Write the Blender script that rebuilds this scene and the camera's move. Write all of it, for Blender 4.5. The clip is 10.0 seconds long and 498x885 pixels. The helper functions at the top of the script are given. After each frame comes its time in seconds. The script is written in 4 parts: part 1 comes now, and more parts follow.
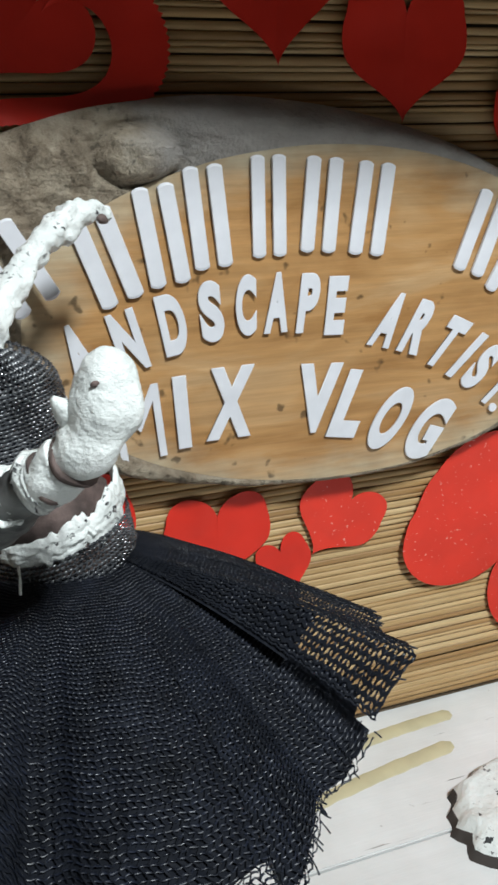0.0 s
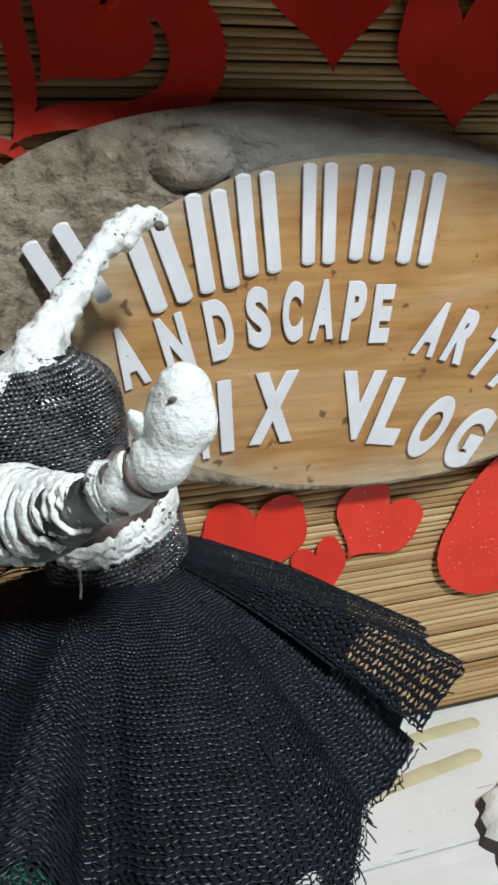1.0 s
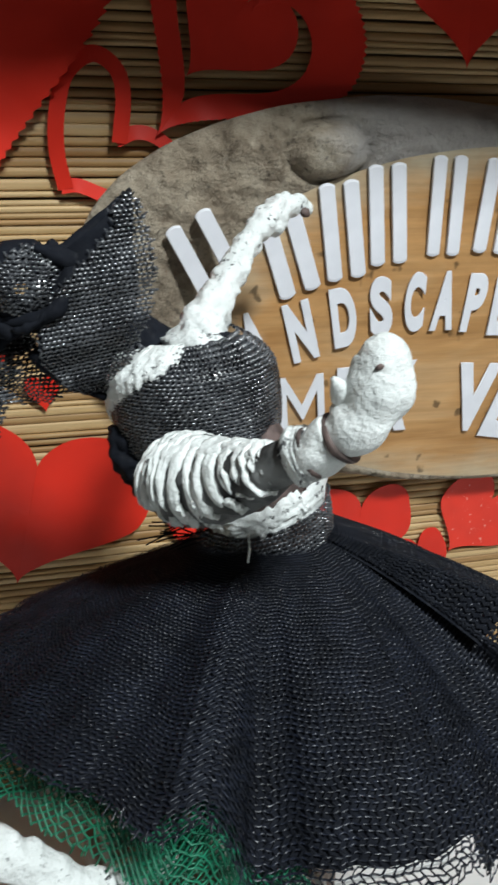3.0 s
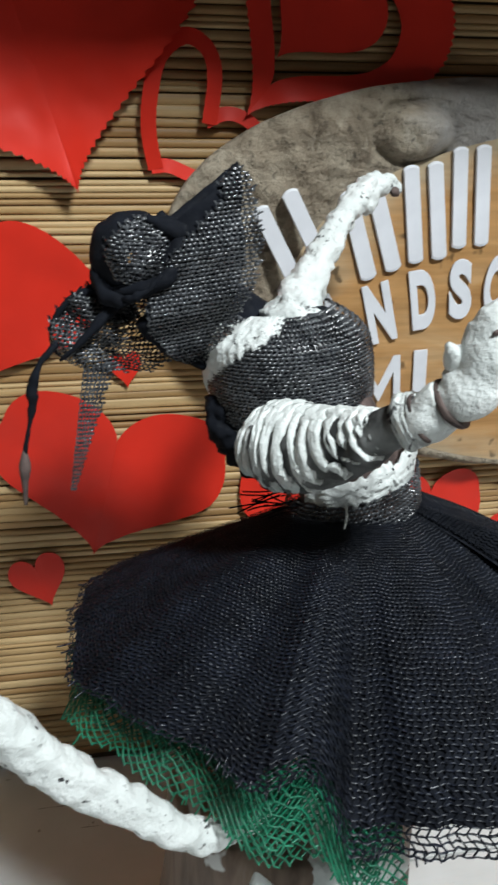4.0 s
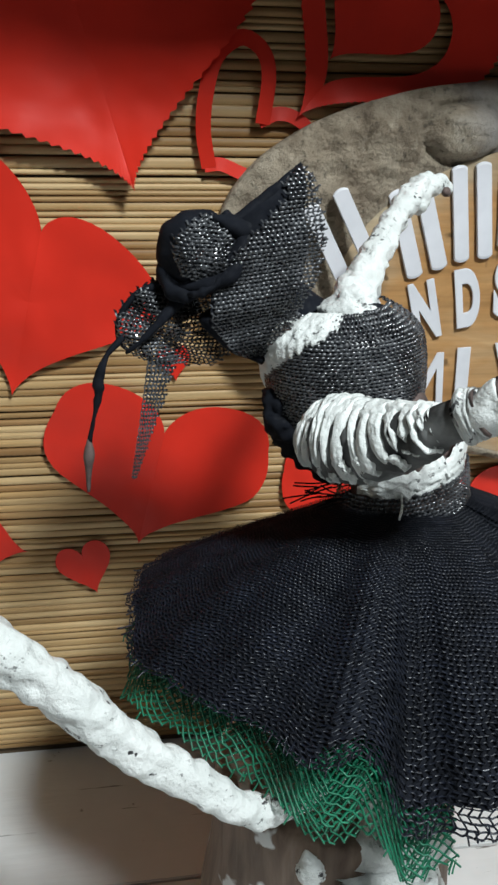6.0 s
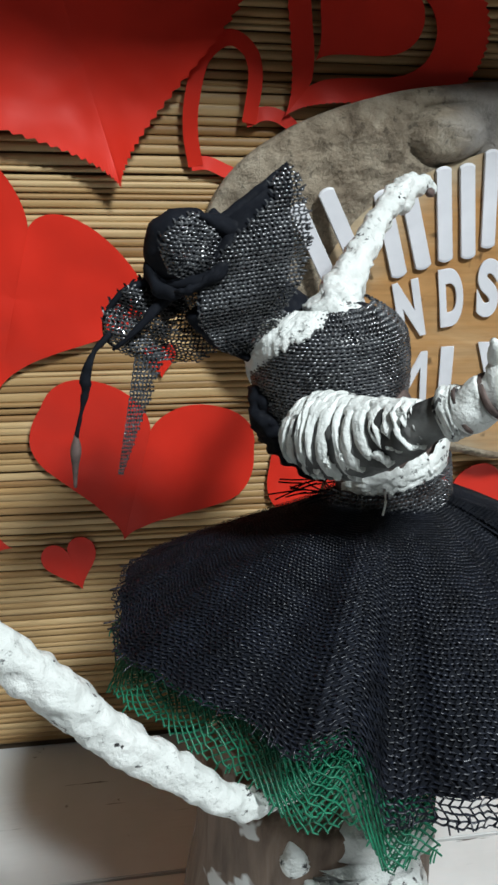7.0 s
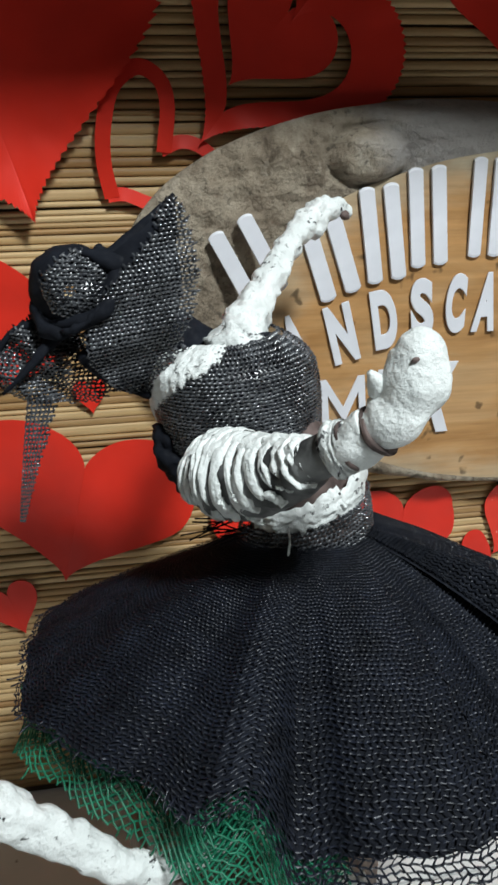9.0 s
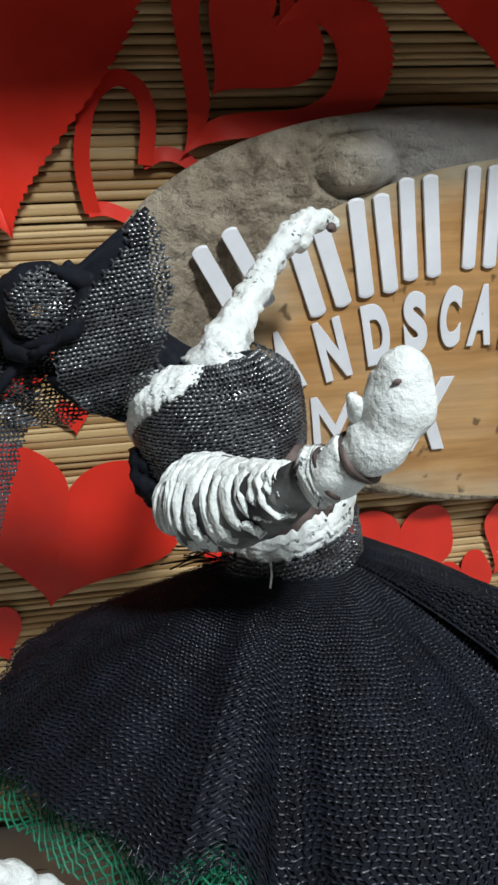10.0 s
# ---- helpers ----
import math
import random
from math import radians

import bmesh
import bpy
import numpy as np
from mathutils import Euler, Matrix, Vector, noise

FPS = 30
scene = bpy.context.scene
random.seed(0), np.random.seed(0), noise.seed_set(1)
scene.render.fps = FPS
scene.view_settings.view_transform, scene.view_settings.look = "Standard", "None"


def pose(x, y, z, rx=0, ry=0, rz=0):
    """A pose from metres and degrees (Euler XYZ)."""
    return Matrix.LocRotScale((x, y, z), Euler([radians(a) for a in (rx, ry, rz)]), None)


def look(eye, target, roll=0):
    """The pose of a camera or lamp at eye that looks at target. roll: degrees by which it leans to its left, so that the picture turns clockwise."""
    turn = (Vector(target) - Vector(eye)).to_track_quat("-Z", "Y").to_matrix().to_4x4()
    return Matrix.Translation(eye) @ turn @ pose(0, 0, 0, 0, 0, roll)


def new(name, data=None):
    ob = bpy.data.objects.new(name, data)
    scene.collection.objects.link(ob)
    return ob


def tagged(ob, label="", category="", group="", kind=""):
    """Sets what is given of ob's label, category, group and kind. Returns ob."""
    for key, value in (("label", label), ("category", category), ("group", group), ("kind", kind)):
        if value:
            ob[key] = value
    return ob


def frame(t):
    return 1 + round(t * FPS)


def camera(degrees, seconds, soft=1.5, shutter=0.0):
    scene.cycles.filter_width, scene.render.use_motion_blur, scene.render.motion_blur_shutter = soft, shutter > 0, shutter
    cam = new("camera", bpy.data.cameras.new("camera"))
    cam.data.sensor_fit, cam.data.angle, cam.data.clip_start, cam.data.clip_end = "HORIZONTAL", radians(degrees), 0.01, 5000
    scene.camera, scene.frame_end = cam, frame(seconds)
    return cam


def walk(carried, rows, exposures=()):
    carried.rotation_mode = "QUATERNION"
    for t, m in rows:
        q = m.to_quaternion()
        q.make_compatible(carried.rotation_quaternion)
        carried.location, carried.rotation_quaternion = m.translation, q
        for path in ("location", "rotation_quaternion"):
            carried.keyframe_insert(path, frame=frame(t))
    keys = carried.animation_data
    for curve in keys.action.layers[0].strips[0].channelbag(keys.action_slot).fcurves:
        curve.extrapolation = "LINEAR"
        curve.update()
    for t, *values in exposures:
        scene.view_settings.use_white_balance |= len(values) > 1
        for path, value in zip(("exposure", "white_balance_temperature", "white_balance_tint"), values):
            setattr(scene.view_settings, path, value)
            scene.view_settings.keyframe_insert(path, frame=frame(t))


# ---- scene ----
# ---------- camera ----------
cam = camera(36.1, 10.0, soft=2.7, shutter=0.6)
PATH = [
    (0, (-0.06, -0.368, 0.353), (0.502, 1.414, -0.359), -1.6),
    (0.5, (-0.065, -0.367, 0.355), (0.467, 1.422, -0.363), -1.1),
    (1, (-0.072, -0.365, 0.359), (0.445, 1.426, -0.366), -0.5),
    (1.5, (-0.079, -0.364, 0.359), (0.425, 1.431, -0.363), -0.1),
    (2, (-0.09, -0.365, 0.359), (0.393, 1.437, -0.361), 0.1),
    (2.5, (-0.102, -0.366, 0.357), (0.345, 1.445, -0.363), 0.1),
    (3, (-0.111, -0.367, 0.354), (0.298, 1.454, -0.364), 0.2),
    (4.5, (-0.139, -0.374, 0.347), (0.134, 1.466, -0.387), 0.5),
    (5, (-0.142, -0.375, 0.348), (0.115, 1.467, -0.388), 0.6),
    (6.5, (-0.146, -0.38, 0.35), (0.125, 1.458, -0.391), 0.9),
    (7, (-0.146, -0.381, 0.35), (0.153, 1.452, -0.391), 1.3),
    (7.5, (-0.142, -0.381, 0.351), (0.178, 1.452, -0.383), 1.5),
    (8, (-0.131, -0.379, 0.352), (0.193, 1.457, -0.372), 1),
    (8.5, (-0.121, -0.378, 0.353), (0.196, 1.463, -0.362), 0.1),
    (9, (-0.111, -0.374, 0.352), (0.185, 1.479, -0.341), -1.2),
    (9.5, (-0.105, -0.369, 0.352), (0.18, 1.491, -0.324), -1.8),
    (10, (-0.101, -0.362, 0.351), (0.184, 1.504, -0.312), -1.9),
]
walk(cam, [(t, look(eye, target, roll)) for t, eye, target, roll in PATH], [(0.0, 0.03), (2.5, 0.03), (4.5, 0.0), (10.0, -0.03)])

# ---------- light ----------
world = bpy.data.worlds.new("world")
scene.world = world
world.use_nodes = True
world.node_tree.nodes["Background"].inputs[0].default_value = (0.9, 0.95, 1.0, 1)
world.node_tree.nodes["Background"].inputs[1].default_value = 0.0


def lamp(name, place, watts, radius, colour):
    data = bpy.data.lights.new(name, "POINT")
    data.energy, data.shadow_soft_size, data.color = watts, radius, colour
    ob = new(name, data)
    ob.location = place
    return ob


lamp("pendant_bulb", (0.22, -0.77, 1.13), 65.5, 0.085, (0.90, 0.98, 1.0))

# ---------- materials ----------


class Nodes:
    """A small helper for node materials."""

    def __init__(self, name, rough=0.6, metal=0.0, spec=0.5):
        self.mat = bpy.data.materials.new(name)
        self.mat.use_nodes = True
        self.tree = self.mat.node_tree
        self.b = self.tree.nodes["Principled BSDF"]
        self.b.inputs["Roughness"].default_value = rough
        self.b.inputs["Metallic"].default_value = metal
        self.b.inputs["Specular IOR Level"].default_value = spec
        self.co = self.tree.nodes.new("ShaderNodeTexCoord").outputs["Object"]

    def link(self, a, b):
        self.tree.links.new(a, b)

    def stretched(self, sx, sy, sz):
        n = self.tree.nodes.new("ShaderNodeMapping")
        n.inputs["Scale"].default_value = (sx, sy, sz)
        self.link(self.co, n.inputs["Vector"])
        return n.outputs[0]

    def noise(self, scale, detail=4.0, rough=0.55, vec=None, distort=0.0):
        n = self.tree.nodes.new("ShaderNodeTexNoise")
        n.inputs["Scale"].default_value, n.inputs["Detail"].default_value = scale, detail
        n.inputs["Roughness"].default_value, n.inputs["Distortion"].default_value = rough, distort
        self.link(vec or self.co, n.inputs["Vector"])
        return n.outputs["Fac"]

    def ramp(self, fac, *stops):
        n = self.tree.nodes.new("ShaderNodeValToRGB")
        while len(n.color_ramp.elements) < len(stops):
            n.color_ramp.elements.new(0.5)
        for e, (p, c) in zip(n.color_ramp.elements, stops):
            e.position = p
            e.color = (c, c, c, 1) if isinstance(c, (int, float)) else (*c, 1)
        self.link(fac, n.inputs[0])
        return n.outputs[0]

    def mix(self, fac, a, b, mode="MIX"):
        n = self.tree.nodes.new("ShaderNodeMix")
        n.data_type, n.blend_type = "RGBA", mode
        for socket, v in ((n.inputs[0], fac), (n.inputs[6], a), (n.inputs[7], b)):
            if isinstance(v, (int, float)):
                socket.default_value = v
            elif isinstance(v, tuple):
                socket.default_value = (*v, 1)
            else:
                self.link(v, socket)
        return n.outputs[2]

    def colour(self, c):
        if isinstance(c, tuple):
            self.b.inputs["Base Color"].default_value = (*c, 1)
        else:
            self.link(c, self.b.inputs["Base Color"])

    def rough(self, c):
        self.link(c, self.b.inputs["Roughness"])

    def bump(self, h, strength, dist):
        n = self.tree.nodes.new("ShaderNodeBump")
        n.inputs["Strength"].default_value, n.inputs["Distance"].default_value = strength, dist
        self.link(h, n.inputs["Height"])
        self.link(n.outputs[0], self.b.inputs["Normal"])

    def random(self):
        return self.tree.nodes.new("ShaderNodeObjectInfo").outputs["Random"]


def bamboo_material():
    n = Nodes("bamboo", 0.5)
    base = n.ramp(n.random(), (0.0, (0.40, 0.220, 0.085)), (0.3, (0.62, 0.40, 0.18)), (0.65, (0.78, 0.56, 0.30)), (0.85, (0.70, 0.48, 0.24)), (1.0, (0.46, 0.275, 0.11)))
    grain = n.ramp(n.noise(120, 5, 0.6, n.stretched(0.06, 1, 4)), (0.3, 0.62), (0.7, 1.0))
    patches = n.ramp(n.noise(9, 3, 0.6, n.stretched(1, 1, 3)), (0.3, (0.78, 0.69, 0.54)), (0.65, (1, 1, 1)))
    c = n.mix(1.0, n.mix(1.0, base, grain, "MULTIPLY"), patches, "MULTIPLY")
    n.colour(c)
    n.bump(n.noise(300, 4, 0.6, n.stretched(0.05, 1, 3)), 0.35, 0.0006)
    return n.mat


def paper_material(name, tone, flecks=0.9):
    n = Nodes(name, 0.46, 0.0, 0.32)
    blot = n.ramp(n.noise(25, 3), (0.35, tuple(v * 0.84 for v in tone)), (0.7, tone))
    n.colour(n.mix(n.ramp(n.noise(420, 2), (flecks, 0.0), (flecks + 0.03, 1.0)), blot, (0.75, 0.30, 0.25)))
    n.bump(n.noise(30, 3), 0.25, 0.002)
    return n.mat


def bark_material():
    n = Nodes("bark", 0.85, 0.0, 0.25)
    big = n.ramp(n.noise(52, 7, 0.66, None, 0.5), (0.28, (0.105, 0.08, 0.056)), (0.42, (0.235, 0.188, 0.138)), (0.55, (0.34, 0.285, 0.215)), (0.72, (0.43, 0.375, 0.30)))
    wide = n.ramp(n.noise(10, 3, 0.5), (0.35, (0.78, 0.74, 0.70)), (0.6, (1, 1, 1)))
    spots = n.ramp(n.noise(200, 5, 0.7), (0.34, 0.45), (0.44, 1.0))
    worn = n.ramp(n.noise(75, 4, 0.6, None, 0.4), (0.60, 0.0), (0.72, 0.5))
    c = n.mix(worn, n.mix(1.0, n.mix(1.0, big, wide, "MULTIPLY"), spots, "MULTIPLY"), (0.52, 0.45, 0.35))
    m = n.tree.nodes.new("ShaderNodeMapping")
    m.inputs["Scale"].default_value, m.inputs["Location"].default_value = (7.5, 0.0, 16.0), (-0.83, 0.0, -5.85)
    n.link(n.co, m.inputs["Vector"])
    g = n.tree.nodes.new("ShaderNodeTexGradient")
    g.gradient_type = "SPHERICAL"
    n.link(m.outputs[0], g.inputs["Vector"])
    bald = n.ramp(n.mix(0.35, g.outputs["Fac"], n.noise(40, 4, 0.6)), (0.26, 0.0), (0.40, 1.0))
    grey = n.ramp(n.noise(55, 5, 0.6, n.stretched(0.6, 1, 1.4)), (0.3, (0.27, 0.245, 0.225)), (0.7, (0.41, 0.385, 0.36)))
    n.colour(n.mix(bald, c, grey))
    n.bump(n.noise(140, 6, 0.66), 0.9, 0.0045)
    return n.mat


def sawn_material():
    n = Nodes("sawn_wood", 0.42, 0.0, 0.4)
    v = n.stretched(1.0, 1.0, 3.2)
    tone = n.ramp(n.noise(11, 4, 0.55, v, 0.8), (0.28, (0.37, 0.175, 0.055)), (0.5, (0.50, 0.270, 0.105)), (0.72, (0.61, 0.39, 0.20)))
    m = n.tree.nodes.new("ShaderNodeMapping")
    m.inputs["Scale"].default_value, m.inputs["Location"].default_value = (5.9, 0.0, 10.8), (-0.59, 0.0, -2.92)
    n.link(n.co, m.inputs["Vector"])
    g = n.tree.nodes.new("ShaderNodeTexGradient")
    g.gradient_type = "SPHERICAL"
    n.link(m.outputs[0], g.inputs["Vector"])
    heartwood = n.mix(0.28, g.outputs["Fac"], n.noise(26, 4, 0.6, v))
    tone = n.mix(n.ramp(heartwood, (0.16, 1.0), (0.34, 0.0)), tone, n.ramp(n.noise(30, 4, 0.6), (0.3, (0.40, 0.31, 0.20)), (0.7, (0.60, 0.51, 0.36))))
    grain = n.ramp(n.noise(140, 5, 0.6, n.stretched(0.12, 1, 2.2), 0.3), (0.3, 0.74), (0.65, 1.0))
    specks = n.ramp(n.noise(95, 2, 0.5), (0.26, 0.35), (0.32, 1.0))
    n.colour(n.mix(1.0, n.mix(1.0, tone, grain, "MULTIPLY"), specks, "MULTIPLY"))
    n.bump(n.noise(260, 4, 0.6, n.stretched(0.15, 1, 2)), 0.25, 0.0008)
    return n.mat


def white_card_material():
    n = Nodes("white_letter", 0.5)
    n.colour(n.ramp(n.noise(60, 4), (0.3, (0.66, 0.66, 0.70)), (0.7, (0.76, 0.76, 0.80))))
    return n.mat


def plaster_material(name, gap):
    n = Nodes(name, 0.6, 0.0, 0.3)
    white = n.ramp(n.noise(70, 4), (0.3, (0.70, 0.73, 0.71)), (0.7, (0.84, 0.86, 0.84)))
    flecks = n.ramp(n.noise(330, 4, 0.65, n.stretched(1, 1, 1.4), 0.25), (gap + 0.015, 1.0), (gap + 0.045, 0.0))
    where = n.ramp(n.noise(60, 3, 0.5), (0.50, 0.0), (0.60, 1.0))
    holes = n.ramp(n.noise(150, 3, 0.5), (gap - 0.085, 1.0), (gap - 0.065, 0.0))
    c = n.mix(n.mix(1.0, flecks, where, "MULTIPLY"), white, (0.07, 0.07, 0.072))
    n.colour(n.mix(holes, c, (0.04, 0.04, 0.042)))
    n.bump(n.noise(240, 5, 0.6), 0.8, 0.002)
    return n.mat


def wrap_material():
    n = Nodes("plaster_wrap", 0.6, 0.0, 0.3)
    white = n.ramp(n.noise(70, 4), (0.3, (0.72, 0.75, 0.73)), (0.7, (0.88, 0.90, 0.88)))
    cracks = n.ramp(n.noise(230, 4, 0.6, n.stretched(1, 1, 0.33), 0.7), (0.385, 1.0), (0.43, 0.0))
    grey = n.ramp(n.noise(150, 4, 0.6, n.stretched(1, 1, 0.4), 0.5), (0.36, (0.42, 0.43, 0.43)), (0.52, (1, 1, 1)))
    n.colour(n.mix(cracks, n.mix(1.0, white, grey, "MULTIPLY"), (0.05, 0.05, 0.052)))
    n.bump(n.noise(230, 5, 0.6, n.stretched(1, 1, 0.4)), 1.0, 0.003)
    return n.mat


def stump_material():
    n = Nodes("stump_wood", 0.7)
    wood = n.ramp(n.noise(60, 5, 0.6, n.stretched(2.2, 2.2, 0.25), 0.4), (0.3, (0.10, 0.062, 0.042)), (0.55, (0.21, 0.145, 0.105)), (0.75, (0.26, 0.21, 0.175)))
    splash = n.ramp(n.noise(36, 3, 0.5, None, 0.3), (0.60, 0.0), (0.625, 1.0))
    n.colour(n.mix(splash, wood, (0.74, 0.75, 0.74)))
    n.bump(n.noise(120, 4, 0.6, n.stretched(2, 2, 0.3)), 0.4, 0.002)
    return n.mat


def bare_material():
    n = Nodes("bare_putty", 0.75)
    n.colour(n.ramp(n.noise(120, 4), (0.35, (0.055, 0.038, 0.034)), (0.65, (0.15, 0.105, 0.095))))
    n.bump(n.noise(300, 4), 0.6, 0.001)
    return n.mat


def net_material(name, dark, light, rough, spec=0.5):
    n = Nodes(name, rough, 0.0, spec)
    n.colour(n.ramp(n.noise(90, 4), (0.35, dark), (0.7, light)))
    n.rough(n.ramp(n.noise(400, 3), (0.3, rough - 0.12), (0.7, rough + 0.2)))
    return n.mat


def white_board_material():
    n = Nodes("white_board", 0.55, 0.0, 0.35)
    paint = n.ramp(n.noise(14, 4), (0.3, (0.66, 0.66, 0.65)), (0.7, (0.80, 0.81, 0.81)))
    scratch = n.ramp(n.noise(70, 6, 0.7, n.stretched(0.10, 1.8, 1)), (0.335, 1.0), (0.36, 0.0))
    dirt = n.ramp(n.noise(75, 5, 0.7), (0.30, 0.8), (0.325, 0.0))
    n.colour(n.mix(dirt, n.mix(scratch, paint, (0.13, 0.12, 0.11)), (0.30, 0.28, 0.26)))
    n.bump(n.noise(60, 5, 0.65, n.stretched(0.15, 1.5, 1)), 0.35, 0.0015)
    return n.mat


def plain(name, tone, rough=0.8, scale=6.0):
    n = Nodes(name, rough)
    n.colour(n.ramp(n.noise(scale, 4), (0.3, tuple(v * 0.85 for v in tone)), (0.7, tone)))
    return n.mat


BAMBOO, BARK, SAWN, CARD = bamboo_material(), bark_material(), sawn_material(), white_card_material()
RED, RED_FLECKED = paper_material("red_paper", (0.76, 0.030, 0.014)), paper_material("flecked_red_paper", (0.80, 0.045, 0.024), 0.68)
PLASTER, SMOOTH_PLASTER, WRAP, BARE, BOARD = plaster_material("plaster", 0.375), plaster_material("smooth_plaster", 0.27), wrap_material(), bare_material(), white_board_material()
# the net's lighter grey is raised to paint glints into its colour
BLACK_NET = net_material("black_net", (0.010, 0.011, 0.014), (0.11, 0.115, 0.125), 0.22, 1.0)
SKIRT_NET = net_material("skirt_net", (0.004, 0.0055, 0.010), (0.015, 0.019, 0.034), 0.36, 0.45)
GREY_PLASTER = net_material("smeared_plaster", (0.035, 0.035, 0.035), (0.23, 0.235, 0.23), 0.7, 0.2)
CLOTH = net_material("black_cloth", (0.0045, 0.0055, 0.009), (0.009, 0.011, 0.017), 0.8, 0.2)
GREEN_NET = net_material("green_net", (0.005, 0.115, 0.060), (0.020, 0.25, 0.135), 0.4)
BACKING = plain("dark_backing", (0.12, 0.08, 0.045))
WALL_PAINT = plain("room_paint", (0.115, 0.11, 0.105))
DARK_WOOD = plain("dark_wood", (0.16, 0.10, 0.06))
CREAM = plain("cream_paint", (0.62, 0.56, 0.36), 0.6, 60)
STUMP = stump_material()
RIM_DARK = plain("dark_rim", (0.06, 0.05, 0.045), 0.85, 150)

# ---------- mesh helpers ----------


def mesh_object(name, bm, materials, parent=None, label=""):
    me = bpy.data.meshes.new(name)
    bm.normal_update()
    bm.to_mesh(me)
    bm.free()
    for m in materials if isinstance(materials, (list, tuple)) else [materials]:
        me.materials.append(m)
    ob = new(name, me)
    if parent:
        ob.parent = parent
    if label:
        ob["label"] = label
    return ob


def part(name, bm, material, parent, label=""):
    return mesh_object(name, bm, material, parent, label)


def smooth(bm):
    for f in bm.faces:
        f.smooth = True
    return bm


def box(bm, x0, x1, y0, y1, z0, z1, bevel=0.0):
    made = bmesh.ops.create_cube(bm, size=1.0, matrix=Matrix.LocRotScale(((x0 + x1) / 2, (y0 + y1) / 2, (z0 + z1) / 2), None, (x1 - x0, y1 - y0, z1 - z0)))
    if bevel:
        edges = list({e for v in made["verts"] for e in v.link_edges})
        bmesh.ops.bevel(bm, geom=edges, offset=bevel, segments=2, affect="EDGES")
    return bm


def grid(bm, rows, closed=False, mat=0, soft=True):
    """Faces between rows of points; closed joins each row's end to its start."""
    vs = [[bm.verts.new(p) for p in r] for r in rows]
    n = len(rows[0])
    for a, b in zip(vs, vs[1:]):
        for i in range(n if closed else n - 1):
            j = (i + 1) % n
            f = bm.faces.new((a[i], a[j], b[j], b[i]))
            f.material_index, f.smooth = mat, soft
    return vs


def spline(points, count):
    """Catmull-Rom through points of any length of tuple."""
    p = [np.array(q, float) for q in points]
    p = [2 * p[0] - p[1]] + p + [2 * p[-1] - p[-2]]
    out = []
    for k in range(count):
        u = k / (count - 1) * (len(p) - 3)
        i = min(int(u), len(p) - 4)
        u -= i
        a, b, c, d = p[i:i + 4]
        out.append(0.5 * (2 * b + (c - a) * u + (2 * a - 5 * b + 4 * c - d) * u ** 2 + (3 * b - a - 3 * c + d) * u ** 3))
    return out


def tube(bm, points, count=24, around=16, mat=0, lump=0.0, ribs=0.0, rib_step=0.006, lump_scale=90.0, flat=1.0):
    """A lumpy closed tube through (x, y, z, radius)."""
    line = spline(points, count)
    rows, run = [], 0.0
    for k, q in enumerate(line):
        a, b = line[max(k - 1, 0)][:3], line[min(k + 1, count - 1)][:3]
        t = Vector(b - a).normalized()
        if k:
            run += float(np.linalg.norm(line[k][:3] - line[k - 1][:3]))
        side = t.cross(Vector((0, 0.35, 1))).normalized()
        up = side.cross(t)
        row = []
        for i in range(around):
            w = 2 * math.pi * i / around
            d = side * math.cos(w) + up * math.sin(w) * flat
            p = Vector(q[:3])
            r = q[3] * (1 + lump * noise.noise((p + d * q[3]) * lump_scale) * 2)
            if ribs:
                r += ribs * (abs(math.sin((run + 0.0012 * math.sin(w * 2 + k)) * math.pi / rib_step)) - 0.5)
            row.append(p + d * max(r, 0.0003))
        rows.append(row)
    vs = grid(bm, rows, True, mat)
    for row, q in ((vs[0][::-1], line[0]), (vs[-1], line[-1])):
        f = bm.faces.new(row)
        f.material_index, f.smooth = mat, True


